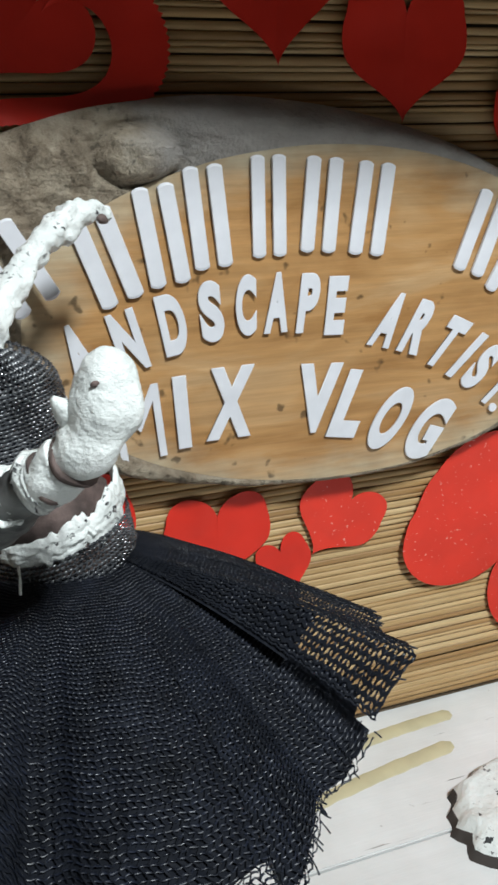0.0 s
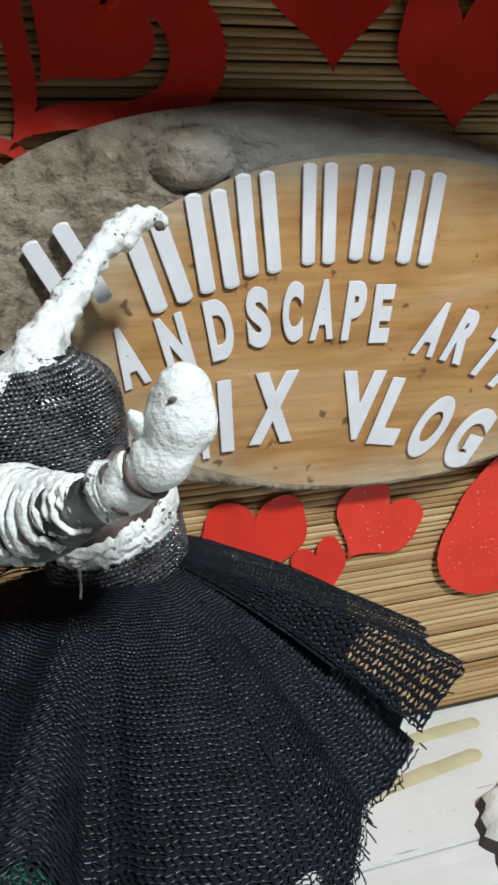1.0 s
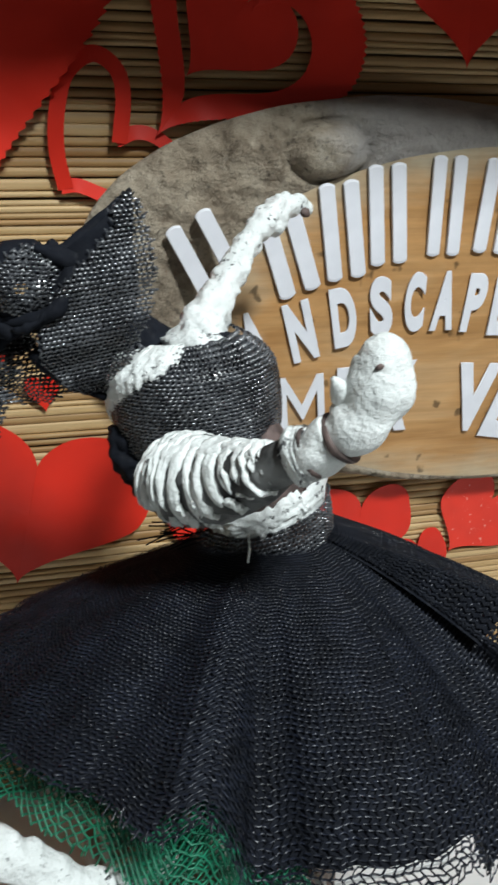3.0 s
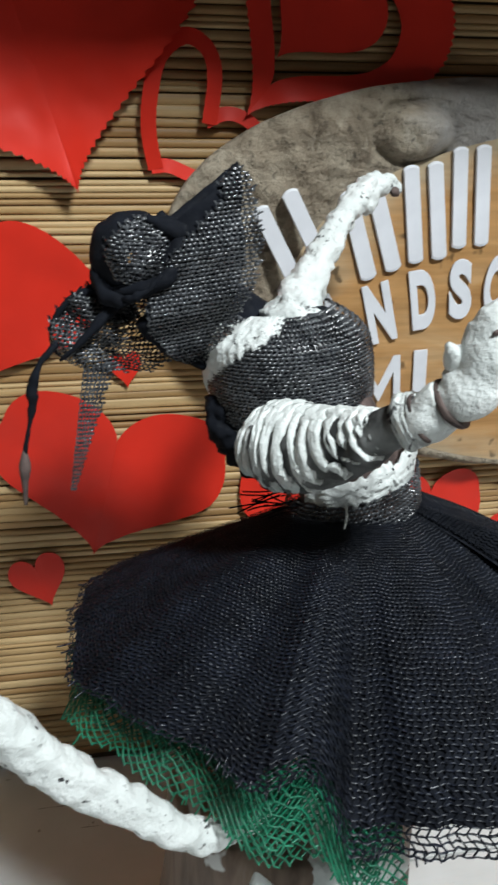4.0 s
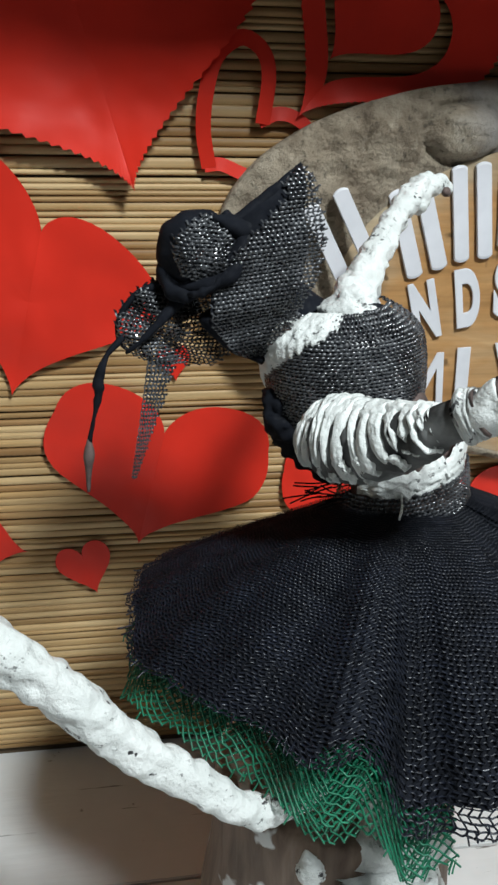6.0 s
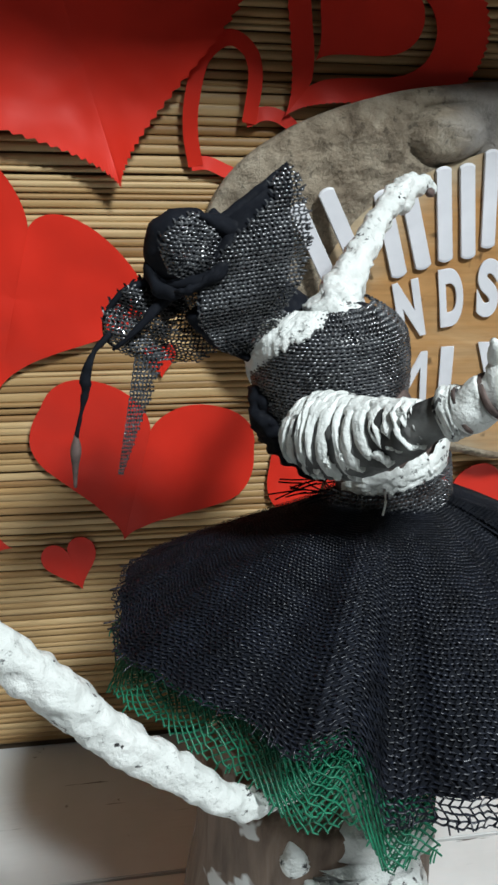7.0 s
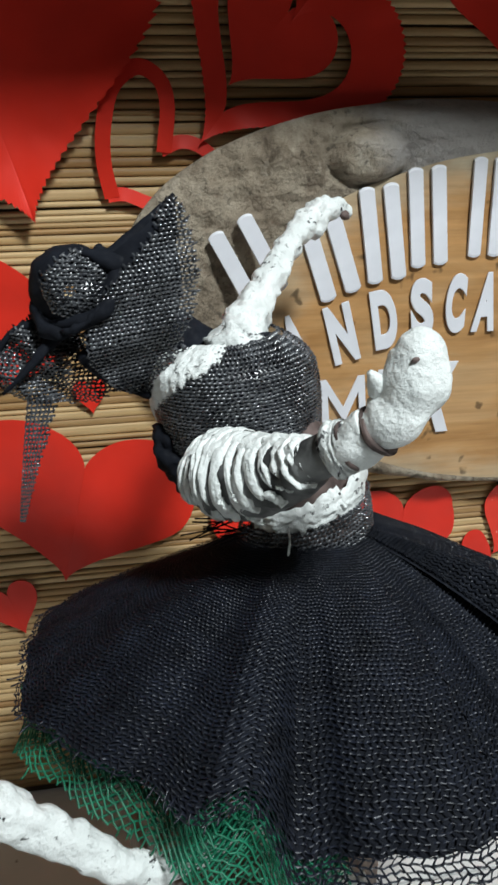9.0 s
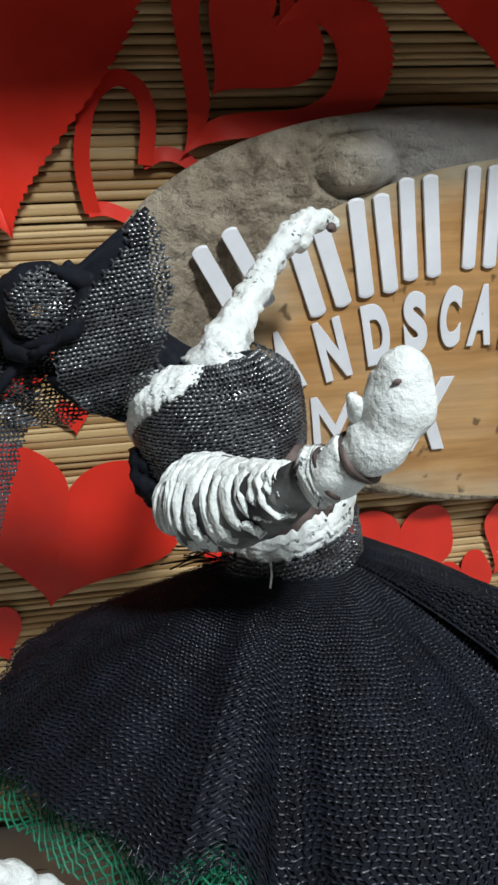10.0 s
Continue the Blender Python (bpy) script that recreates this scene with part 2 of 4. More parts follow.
def net(bm, surface, nu, nv, mat, width=0.42, rise=0.0007, across=0.3, keep=None, jitter=0.1, shear=0.5, mat_v=None):
    """Woven strands over surface(u, v): arched dashes along u, thinner ones along v, where keep(u, v) holds."""
    rnd = random.Random(nu * 7 + nv)

    def at(u, v, lift):
        u, v = min(max(u, 0), 1), min(max(v, 0), 1)
        p = surface(u, v)
        e = 0.004
        n = (surface(min(u + e, 1), v) - surface(max(u - e, 0), v)).cross(surface(u, min(v + e, 1)) - surface(u, max(v - e, 0)))
        if n.length > 0:
            n.normalize()
        return p + n * lift

    du, dv = 1 / nu, 1 / nv
    for j in range(nv):
        for i in range(nu):
            s = (j * shear) % 1
            u0, v0 = (i + s) * du + rnd.uniform(-jitter, jitter) * du, (j + 0.5) * dv + rnd.uniform(-jitter, jitter) * dv
            if u0 + du * 1.02 > 1 or (keep and not keep(u0 + du / 2, v0)):
                continue
            h = dv * width / 2 * rnd.uniform(0.7, 1.25)
            top, tip = rise * rnd.uniform(0.7, 1.25), rnd.uniform(-0.22, 0.22) * rise
            vs, round_ = [], 0.8 * (surface(min(u0, 1), min(v0 + h, 1)) - surface(min(u0, 1), max(v0, 0))).length
            for k, l in enumerate((0.0, top, top, 0.0)):
                u = u0 + du * 1.04 * k / 3
                vs.append((bm.verts.new(at(u, v0 - h, l - tip)), bm.verts.new(at(u, v0, l + round_)), bm.verts.new(at(u, v0 + h, l + tip))))
            for a, b in zip(vs, vs[1:]):
                for m in (0, 1):
                    f = bm.faces.new((a[m], b[m], b[m + 1], a[m + 1]))
                    f.material_index, f.smooth = mat, True
            if j < nv - 1:
                w, d = du * across / 2, du * (((j + 1) * shear) % 1 - s)
                q = [at(u0 - w, v0, 0), at(u0 + w, v0, 0), at(u0 + w + d, v0 + dv, 0), at(u0 - w + d, v0 + dv, 0)]
                f = bm.faces.new([bm.verts.new(c) for c in q])
                f.material_index = mat if mat_v is None else mat_v


# ---------- structure ----------
ground = tagged(mesh_object("tabletop", box(bmesh.new(), -0.9, 0.9, -0.55, 0.05, -0.03, -0.003), BOARD), "white painted wooden tabletop under the display", "tabletop", kind="structure")
x_seams = [(-0.55, -0.200), (-0.1985, -0.0985), (-0.097, 0.0)]
for k, (y0, y1) in enumerate(x_seams):
    p = part("plank", box(bmesh.new(), -0.9, 0.9, y0, y1, -0.003, 0.0, 0.0006), BOARD, ground)

wall = tagged(mesh_object("wall_north", box(bmesh.new(), -0.9, 0.9, 0.004, 0.05, -0.003, 0.64), BACKING), "wall faced with split bamboo slats", "wall", kind="structure")
# unseen ledge, set and tilted so its shadow covers the upper wall
shade_ledge = tagged(mesh_object("ceiling_ledge", box(bmesh.new(), -0.9, 0.9, -0.150, 0.0, 0.0, 0.04, 0.004), DARK_WOOD), "unseen dark wooden ledge set to shade the top of the slatted wall", "ledge", kind="structure")
shade_ledge.matrix_basis = pose(0, 0, 0.495, 0, 8.0, 0)

tagged(mesh_object("counter_base", box(bmesh.new(), -0.88, 0.88, -0.50, 0.05, -0.75, -0.031), DARK_WOOD), "dark wooden base under the white tabletop", "counter base", kind="structure")
for name, dims in (("wall_south", (-1.6, 1.6, -2.55, -2.5, -0.75, 1.8)), ("wall_west", (-1.65, -1.6, -2.5, 0.1, -0.75, 1.8)), ("wall_east", (1.6, 1.65, -2.5, 0.1, -0.75, 1.8)),
                   ("wall_behind", (-1.6, 1.6, 0.1, 0.15, -0.75, 1.8)), ("ceiling", (-1.6, 1.6, -2.5, 0.1, 1.8, 1.85)), ("floor", (-1.6, 1.6, -2.5, 0.1, -0.8, -0.75))):
    tagged(mesh_object(name, box(bmesh.new(), *dims), WALL_PAINT), "plain painted surface closing the room", name.split("_")[0], kind="structure")


# ---------- paper hearts ----------


def heart_point(w, s):
    """A point of the heart's outline at angle w, scaled by s about its middle: across, along (cleft at 0, tip at 1)."""
    x = math.sin(w) ** 3
    z = (13 * math.cos(w) - 5 * math.cos(2 * w) - 2 * math.cos(3 * w) - math.cos(4 * w))
    return x * s, (5 - (-4 + (z + 4) * s)) / 22


def paper_heart(name, cleft, tip, width, label, lobe=1.0, skew=0.0, proud=0.0016, curl=0.004, teeth=0.0, hole=0.0, seed=0, size=1.0, plump=0.0, parent=None, group="paper hearts on the wall"):
    bm = bmesh.new()
    axis = Vector((tip[0] - cleft[0], tip[1] - cleft[1]))
    across = Vector((axis.y, -axis.x)).normalized() * width / 2 * -1
    count, rings = (260 if teeth else 88), 9
    rows = []
    for r in range(rings + 1):
        s = (hole + (1 - hole) * r / rings) * size
        row = []
        for i in range(count):
            w = 2 * math.pi * i / count
            k = s
            if teeth and r == rings:
                k = s * (1 + teeth * (1 if i % 2 else -1))
            a, b = heart_point(w, max(k, 0.002))
            if plump:
                a *= 1 + plump * math.sin(math.pi * min(max(b, 0.0), 1.0))
                a *= (2 / (1 + abs(a) ** 5)) ** 0.2 * 0.95
            b = (b * lobe if b < 0 else b) + skew * a * (1 - b)
            p = Vector(cleft) + across * a + axis * b
            q = Vector((p.x * 22 + seed, p.y * 22, seed * 1.7))
            lift = proud + curl * (0.5 + 0.9 * noise.noise(q)) * (0.25 + 0.75 * s) + 0.0008 * noise.noise(q * 4)
            row.append((p.x, -max(lift, 0.0008), p.y))
        rows.append(row)
    back = [[(x, y + 0.0003, z) for x, y, z in row] for row in rows]
    grid(bm, rows, True)
    grid(bm, [r[::-1] for r in back], True)
    grid(bm, [rows[-1], back[-1]], True, soft=False)
    bmesh.ops.recalc_face_normals(bm, faces=bm.faces)
    if parent:
        return part(name, bm, RED, parent)
    return tagged(mesh_object(name, bm, RED_FLECKED if "flecks" in label else RED), label, "paper heart", group)


SKEW_A = 0.22
paper_heart("paper_heart", (-0.191, 0.308), (-0.212, 0.229), 0.122, "large glossy red paper heart on bamboo slats", 0.75, SKEW_A, seed=1)
paper_heart("paper_heart", (-0.137, 0.206), (-0.153, 0.142), 0.120, "wide red paper heart on slats behind the hat", seed=2, curl=0.003, plump=0.28)
paper_heart("paper_heart", (-0.172, 0.414), (-0.147, 0.327), 0.178, "large red paper heart with serrated curling edge", seed=3, proud=0.004, curl=0.008, teeth=0.02)
paper_heart("paper_heart", (-0.184, 0.135), (-0.177, 0.111), 0.030, "tiny red paper heart on bamboo slats", seed=4, curl=0.001)
paper_heart("paper_heart", (-0.246, 0.150), (-0.213, 0.140), 0.045, "small red paper heart turned sideways", seed=5, curl=0.001)
paper_heart("paper_heart", (-0.042, 0.184), (-0.038, 0.135), 0.064, "red paper heart behind the doll's waist", plump=0.40, seed=6, curl=0.002)
paper_heart("paper_heart", (-0.131, 0.248), (-0.130, 0.234), 0.016, "tiny red paper heart behind the hat net", seed=7, curl=0.0005)
paper_heart("paper_heart", (0.036, 0.165), (0.036, 0.122), 0.061, "broad red paper heart below the wooden sign", plump=0.35, seed=8, curl=0.001)
paper_heart("paper_heart", (0.116, 0.162), (0.092, 0.131), 0.056, "tilted shiny red paper heart with pale flecks", seed=9, curl=0.001, plump=0.4)
paper_heart("paper_heart", (0.073, 0.136), (0.083, 0.107), 0.033, "small red paper heart just above the skirt", plump=0.30, seed=10, curl=0.001)
paper_heart("paper_heart", (0.222, 0.102), (0.294, 0.196), 0.164, "big sideways red paper heart with pale flecks", seed=11, curl=0.004, plump=0.4)
paper_heart("paper_heart", (0.073, 0.440), (0.074, 0.389), 0.078, "red paper heart in shade above the sign", seed=12)
paper_heart("paper_heart", (0.139, 0.411), (0.139, 0.364), 0.067, "red paper heart hung in the shade", plump=0.30, seed=13)
paper_heart("paper_heart", (0.226, 0.372), (0.222, 0.312), 0.072, "red paper heart beside the wooden sign", seed=14)
ring = paper_heart("paper_heart_ring", (-0.022, 0.417), (-0.072, 0.359), 0.108, "large cut-out red paper heart holding a smaller one", seed=15, teeth=0.012, hole=0.62, proud=0.003, curl=0.003)
paper_heart("inner_heart", (-0.031, 0.412), (-0.058, 0.383), 0.056, "", seed=16, proud=0.004, curl=0.001, parent=ring)


def paper_strip(points, width):
    bm = bmesh.new()
    line = spline(points, 40)
    rows = []
    for k, q in enumerate(line):
        t = (line[min(k + 1, 39)] - line[max(k - 1, 0)])[:2]
        t = t / np.linalg.norm(t)
        c = (q[0] - t[1] * width / 2, q[1] + t[0] * width / 2), (q[0] + t[1] * width / 2, q[1] - t[0] * width / 2)
        rows.append([(c[0][0], -q[2], c[0][1]), (c[1][0], -q[2] - 0.0012, c[1][1]), (c[1][0], -q[2] - 0.0009, c[1][1]), (c[0][0], -q[2] + 0.0003, c[0][1])])
    grid(bm, rows, True, soft=False)
    bmesh.ops.recalc_face_normals(bm, faces=bm.faces)
    return bm


strip = tagged(new("paper_ribbon"), "folded red paper ribbon loop on the slats", "paper ribbon")
part("loop", paper_strip([(-0.1125, 0.337, 0.003), (-0.115, 0.352, 0.004), (-0.114, 0.367, 0.005), (-0.109, 0.383, 0.004), (-0.098, 0.391, 0.004), (-0.0885, 0.386, 0.005), (-0.0855, 0.375, 0.005), (-0.088, 0.356, 0.004)], 0.0068), RED, strip)
part("foot", paper_strip([(-0.1145, 0.338, 0.0025), (-0.107, 0.3385, 0.003), (-0.098, 0.335, 0.002), (-0.088, 0.331, 0.001)], 0.006), RED, strip)
part("foot", paper_strip([(-0.0895, 0.357, 0.0025), (-0.080, 0.3605, 0.003), (-0.070, 0.3575, 0.002), (-0.060, 0.348, 0.001)], 0.006), RED, strip)

# ---------- wooden sign ----------
FACE_Y = -0.0160


def oval(w, cx, cz, a, c, shear, wobble, seed):
    x = a * math.cos(w)
    d = Vector((math.cos(w) * 1.6, math.sin(w) * 1.6, seed))
    k = 1 + wobble * noise.noise(d) + wobble * 0.3 * noise.noise(d * 4)
    return cx + x * k, cz + c * math.sin(w) * k + shear * x


def wooden_sign():
    sign = tagged(new("wooden_sign"), "oval log-slice sign with white lettering and rough bark rim", "wooden sign")
    inner = lambda w: oval(w, 0.100, 0.2705, 0.155, 0.0845, -0.03, 0.012, 3.0)
    outer = lambda w: oval(w, 0.075, 0.2790, 0.187, 0.0965, -0.10, 0.012, 7.0)
    count = 320
    bm = bmesh.new()
    rows = []
    for r in range(13):
        s = max(r / 12, 0.002)
        row = []
        for i in range(count):
            x, z = inner(2 * math.pi * i / count)
            px, pz = 0.100 + (x - 0.100) * s, 0.2705 + (z - 0.2705) * s
            row.append((px, FACE_Y + 0.0007 * noise.noise(Vector((px * 30, pz * 60, 0))), pz))
        rows.append(row)
    vs = grid(bm, rows, True)
    bm.faces.new(vs[0])
    bmesh.ops.recalc_face_normals(bm, faces=bm.faces)
    part("sawn_face", bm, SAWN, sign, "honey-brown smooth sawn wood face")
    bm = bmesh.new()
    rows = []
    for r in range(44):
        s = r / 40
        row = []
        for i in range(count):
            w = 2 * math.pi * i / count
            x0, z0 = inner(w)
            x1, z1 = outer(w)
            if s <= 1:
                x, z = x0 + (x1 - x0) * s, z0 + (z1 - z0) * s
                wide = min(math.hypot(x1 - x0, z1 - z0) / 0.05, 1.0)
                left = max(0.0, -math.cos(w)) ** 0.7
                y = FACE_Y - 0.0095 * left * math.sin(math.pi * min(s * 0.75, 1)) * wide + 0.009 * s ** 2.5 * (1 - 0.7 * left)
                rough_ = 0.25 + 0.75 * left
                q = Vector((x * 55, z * 55, 1.0))
                y -= min(1, s * 4) * rough_ * (0.0026 * noise.noise(q) + 0.0020 * noise.noise(q * 2.7) + 0.0013 * noise.noise(q * 6.5) + 0.0006 * noise.noise(q * 14))
                knot = math.exp(-(((x - 0.004) / 0.017) ** 2 + ((z - 0.352) / 0.011) ** 2) ** 2)
                y -= 0.0050 * knot - 0.0032 * math.exp(-(math.hypot((x - 0.004) / 0.020, (z - 0.353) / 0.013) - 1) ** 2 * 60)
            else:
                k = (s - 1) / (3 / 40)
                x, z = x1, z1
                y = min(-0.008, -0.0075) * (1 - k) + 0.002 * k
                x, z = 0.075 + (x1 - 0.075) * (1 - 0.01 * k), 0.279 + (z1 - 0.279) * (1 - 0.01 * k)
            row.append((x, y, z))
        rows.append(row)
    grid(bm, rows, True)
    bmesh.ops.recalc_face_normals(bm, faces=bm.faces)
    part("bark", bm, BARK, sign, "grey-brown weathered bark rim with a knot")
    return sign


sign = wooden_sign()


def glyph(ch, x, z, w, h, turn, thick=0.0012, slant=0.0):
    data = bpy.data.curves.new("letter", "FONT")
    data.body, data.extrude, data.offset, data.bevel_depth, data.bevel_resolution = ch, 0.04, *((0.0, 0.0) if ch == "M" else (0.045, 0.012)), 1
    tmp = new("letter_shape", data)
    dg = bpy.context.evaluated_depsgraph_get()
    me = bpy.data.meshes.new_from_object(tmp.evaluated_get(dg))
    bpy.data.objects.remove(tmp)
    co = np.array([v.co for v in me.vertices])
    lo, hi = co.min(0), co.max(0)
    mid, span = (lo + hi) / 2, hi - lo
    a = radians(turn)
    for v in me.vertices:
        u = (v.co.x - mid[0]) / span[0] * w
        q = (v.co.y - mid[1]) / span[1] * h
        u += slant * q
        d = (v.co.z - mid[2]) / span[2] * thick
        v.co = (x + u * math.cos(a) - q * math.sin(a), FACE_Y - thick * 0.5 - 0.0008 - d, z + u * math.sin(a) + q * math.cos(a))
    me.flip_normals()
    me.materials.clear()
    me.materials.append(CARD)
    ob = new("letter", me)
    ob.parent = sign
    return ob


ROW_TWO = [("L", -0.047, 0.255, 0.012, 22, 0), ("A", -0.030, 0.2675, 0.0135, 17, 0), ("N", -0.007, 0.2715, 0.0135, 14, 0), ("D", 0.0145, 0.2775, 0.0125, 9, 0), ("S", 0.0335, 0.282, 0.0115, 4, 0), ("C", 0.0510, 0.2835, 0.0105, 2, 0.05),
           ("A", 0.0670, 0.2835, 0.0125, 0, 0.08), ("P", 0.0835, 0.2820, 0.0105, -2, 0.1), ("E", 0.0985, 0.2795, 0.0105, -3, 0.06), ("A", 0.1290, 0.2695, 0.0135, -16, 0.22), ("R", 0.1465, 0.2640, 0.0135, -19, 0.2),
           ("T", 0.1635, 0.2545, 0.0130, -26, 0.25), ("I", 0.1765, 0.2460, 0.0045, -30, 0.3), ("S", 0.1870, 0.2385, 0.0110, -32, 0.25), ("T", 0.2005, 0.2275, 0.0120, -34, 0.25)]
for ch, x, z, w, turn, slant in ROW_TWO:
    glyph(ch, x, z, w, 0.0295, turn, slant=slant)
glyph(".", 0.196, 0.2135, 0.0050, 0.0050, 0)
ROW_THREE = [("M", -0.005, 0.2305, 0.023, 4, 0), ("I", 0.0165, 0.2335, 0.0068, 2, 0), ("X", 0.0415, 0.2355, 0.0235, 0, 0.1), ("V", 0.0885, 0.2320, 0.0235, -4, 0.08), ("L", 0.1085, 0.2265, 0.0170, -10, 0.22), ("O", 0.1315, 0.2155, 0.0180, -18, 0.25), ("G", 0.1550, 0.2065, 0.0190, -20, 0.25)]
for ch, x, z, w, turn, slant in ROW_THREE:
    glyph(ch, x, z, w, 0.0375, turn, slant=slant)


def bar(x, z, w, h, turn, y=FACE_Y - 0.0014):
    bm = bmesh.new()
    edge = []
    for k in range(24):
        a = 2 * math.pi * (k + 0.5) / 24
        edge.append((w / 2 * max(-1, min(1, 1.25 * math.cos(a))), (h - w) / 2 * (1 if math.sin(a) > 0 else -1) + w / 2 * math.sin(a)))
    grid(bm, [[(x_ * k, y_, z_ * k) for x_, z_ in edge] for k, y_ in ((1.0, 0.0008), (1.0, -0.0004), (0.95, -0.0008))], True, soft=False)
    bm.verts.ensure_lookup_table()
    bm.faces.new(bm.verts[-24:])
    bmesh.ops.recalc_face_normals(bm, faces=bm.faces)
    ob = part("bar", bm, CARD, sign)
    ob.matrix_basis = pose(x, y, z, 0, -turn, 0)


# a pair of upright bars for each character of the top line
for x, z, w, h, turn in ((-0.014, 0.310, 0.027, 0.043, 18), (0.012, 0.318, 0.025, 0.045, 8), (0.034, 0.325, 0.024, 0.046, 5), (0.0635, 0.3285, 0.022, 0.046, 0), (0.090, 0.328, 0.024, 0.044, -5), (0.1165, 0.325, 0.025, 0.044, -7), (0.180, 0.310, 0.025, 0.042, -20), (0.202, 0.296, 0.024, 0.042, -28)):
    for side in (-1, 1):
        bar(x + side * 0.235 * w * math.cos(radians(turn)), z + side * 0.235 * w * math.sin(radians(turn)), 0.30 * w, h, turn)
for side in (-1, 1):
    bar(-0.054 + side * 0.0065, 0.309 + side * 0.0035, 0.0075, 0.038, 28, -0.0275)

# ---------- stand and floor clutter ----------
stand = tagged(new("plaster_stand"), "lumpy white plaster-coated branch stand under the doll", "stand")
bm = bmesh.new()
tube(bm, [(-0.078, -0.148, 0.0, 0.058), (-0.079, -0.148, 0.03, 0.054), (-0.077, -0.148, 0.08, 0.049), (-0.077, -0.148, 0.118, 0.047), (-0.077, -0.148, 0.128, 0.043), (-0.077, -0.148, 0.131, 0.030)], 40, 48, 0, 0.03, 0.0, 0.006, 30)
part("stump", bm, STUMP, stand, "brown wooden stump splashed with white plaster")
bm = bmesh.new()
tube(bm, [(-0.070, -0.188, 0.080, 0.006), (-0.069, -0.187, 0.092, 0.016), (-0.068, -0.184, 0.110, 0.021), (-0.066, -0.172, 0.132, 0.018), (-0.062, -0.155, 0.160, 0.012), (-0.055, -0.135, 0.215, 0.009)], 40, 26, 0, 0.24, 0.0, 0.006, 80)
part("post", bm, PLASTER, stand)
for x, z, r in ((-0.096, 0.116, 0.0075), (-0.090, 0.104, 0.005), (-0.047, 0.112, 0.008)):
    bm = bmesh.new()
    y = -0.148 - math.sqrt(0.0475 ** 2 - (x + 0.077) ** 2)
    tube(bm, [(x - 0.001, y + 0.002, z + r, 0.0008), (x, y, z + r * 0.5, r * 0.55), (x + 0.001, y, z, r * 0.7), (x, y, z - r * 0.7, r * 0.45), (x, y + 0.001, z - r * 1.3, 0.0008)], 16, 14, 0, 0.25, 0, 0.006, 120)
    part("plaster_blob", bm, PLASTER, stand)
bm = bmesh.new()
tube(bm, [(-0.080, -0.176, 0.146, 0.0040), (-0.100, -0.194, 0.151, 0.0046), (-0.120, -0.206, 0.1605, 0.0050), (-0.136, -0.206, 0.174, 0.0056), (-0.154, -0.206, 0.1895, 0.0064), (-0.172, -0.206, 0.211, 0.0067), (-0.187, -0.206, 0.226, 0.0068), (-0.215, -0.205, 0.255, 0.0068)], 150, 40, 0, 0.13, 0.0, 0.0045, 210)
part("branch", bm, PLASTER, stand)

bm = bmesh.new()
rows = []
for r in range(22):
    s = r / 21
    row = []
    for i in range(72):
        w = 2 * math.pi * i / 72
        k = 1 + 0.10 * noise.noise(Vector((math.cos(w) * 1.5, math.sin(w) * 1.5, 4))) + 0.07 * noise.noise(Vector((math.cos(w) * 6, math.sin(w) * 6, 9)))
        x, y = 0.210 + 0.076 * math.cos(w) * s * k, -0.105 + 0.047 * math.sin(w) * s * k
        # second term: mostly unseen hump at the right, added to cast shade behind it
        h = 0.012 * min(1, (1 - s) * 7) ** 0.6 + 0.060 * max(0, 1 - math.hypot((x - 0.245) / 0.040, (y + 0.085) / 0.036)) ** 0.8
        h *= 1 + 0.35 * noise.noise(Vector((x * 70, y * 70, 2)))
        row.append((x, y, max(h, 0.0003) if r < 21 else -0.0005))
    rows.append(row)
vs = grid(bm, rows, True)
for f in bm.faces:
    if f.calc_center_median().z < 0.0062:
        f.material_index = 1
bm.faces.ensure_lookup_table()
bm.faces.new(vs[0])
bmesh.ops.recalc_face_normals(bm, faces=bm.faces)
tagged(mesh_object("plaster_lump", bm, [PLASTER, RIM_DARK]), "white plaster lump with a dark ragged edge", "plaster lump")

for x0, y0, x1, y1, w in ((0.060, -0.058, 0.172, -0.041, 0.0105), (0.110, -0.022, 0.186, -0.016, 0.010)):
    bm = bmesh.new()
    line = spline([(x0, y0), ((x0 + x1) / 2, (y0 + y1) / 2 + 0.001), (x1, y1)], 24)
    rows = []
    for k, q in enumerate(line):
        h = w * (0.5 + 0.1 * noise.noise(Vector((k * 0.7, y0 * 100, 0)))) * (0.5 if k in (0, 23) else 1)
        rows.append([(q[0], q[1] - h, 0.0001), (q[0], q[1] - h * 0.7, 0.0007), (q[0], q[1] + h * 0.7, 0.0007), (q[0], q[1] + h, 0.0001)])
    grid(bm, rows)
    bmesh.ops.recalc_face_normals(bm, faces=bm.faces)
    tagged(mesh_object("paint_streak", bm, CREAM), "flat cream paint streak on white boards", "paint streak", "streaks on the tabletop")

# ---------- doll ----------
D = bmesh.new()
PL, NET, CLO, GRN, BAR, SKN, HND, RGH, GRY = 0, 1, 2, 3, 4, 5, 6, 7, 8

# skirt: centre of the waist, then reach and drop of the hem by angle (degrees, 0 right, 90 to the wall)
WAIST = Vector((-0.052, -0.128, 0.229))
FRONT = [(-205, .098, .045), (-171, .105, .038), (-157, .109, .037), (-143, .104, .039), (-128, .101, .046), (-121, .104, .048), (-110, .0975, .052), (-99, .096, .059), (-88, .106, .064), (-72, .110, .067), (-60, .107, .068), (-48, .097, .066), (-39, .103, .062), (-33, .109, .058)]
FLAP = [(-37, .108, .046), (-31, .120, .028), (-22, .110, .036), (-14, .112, .040), (0, .101, .044), (25, .088, .05)]


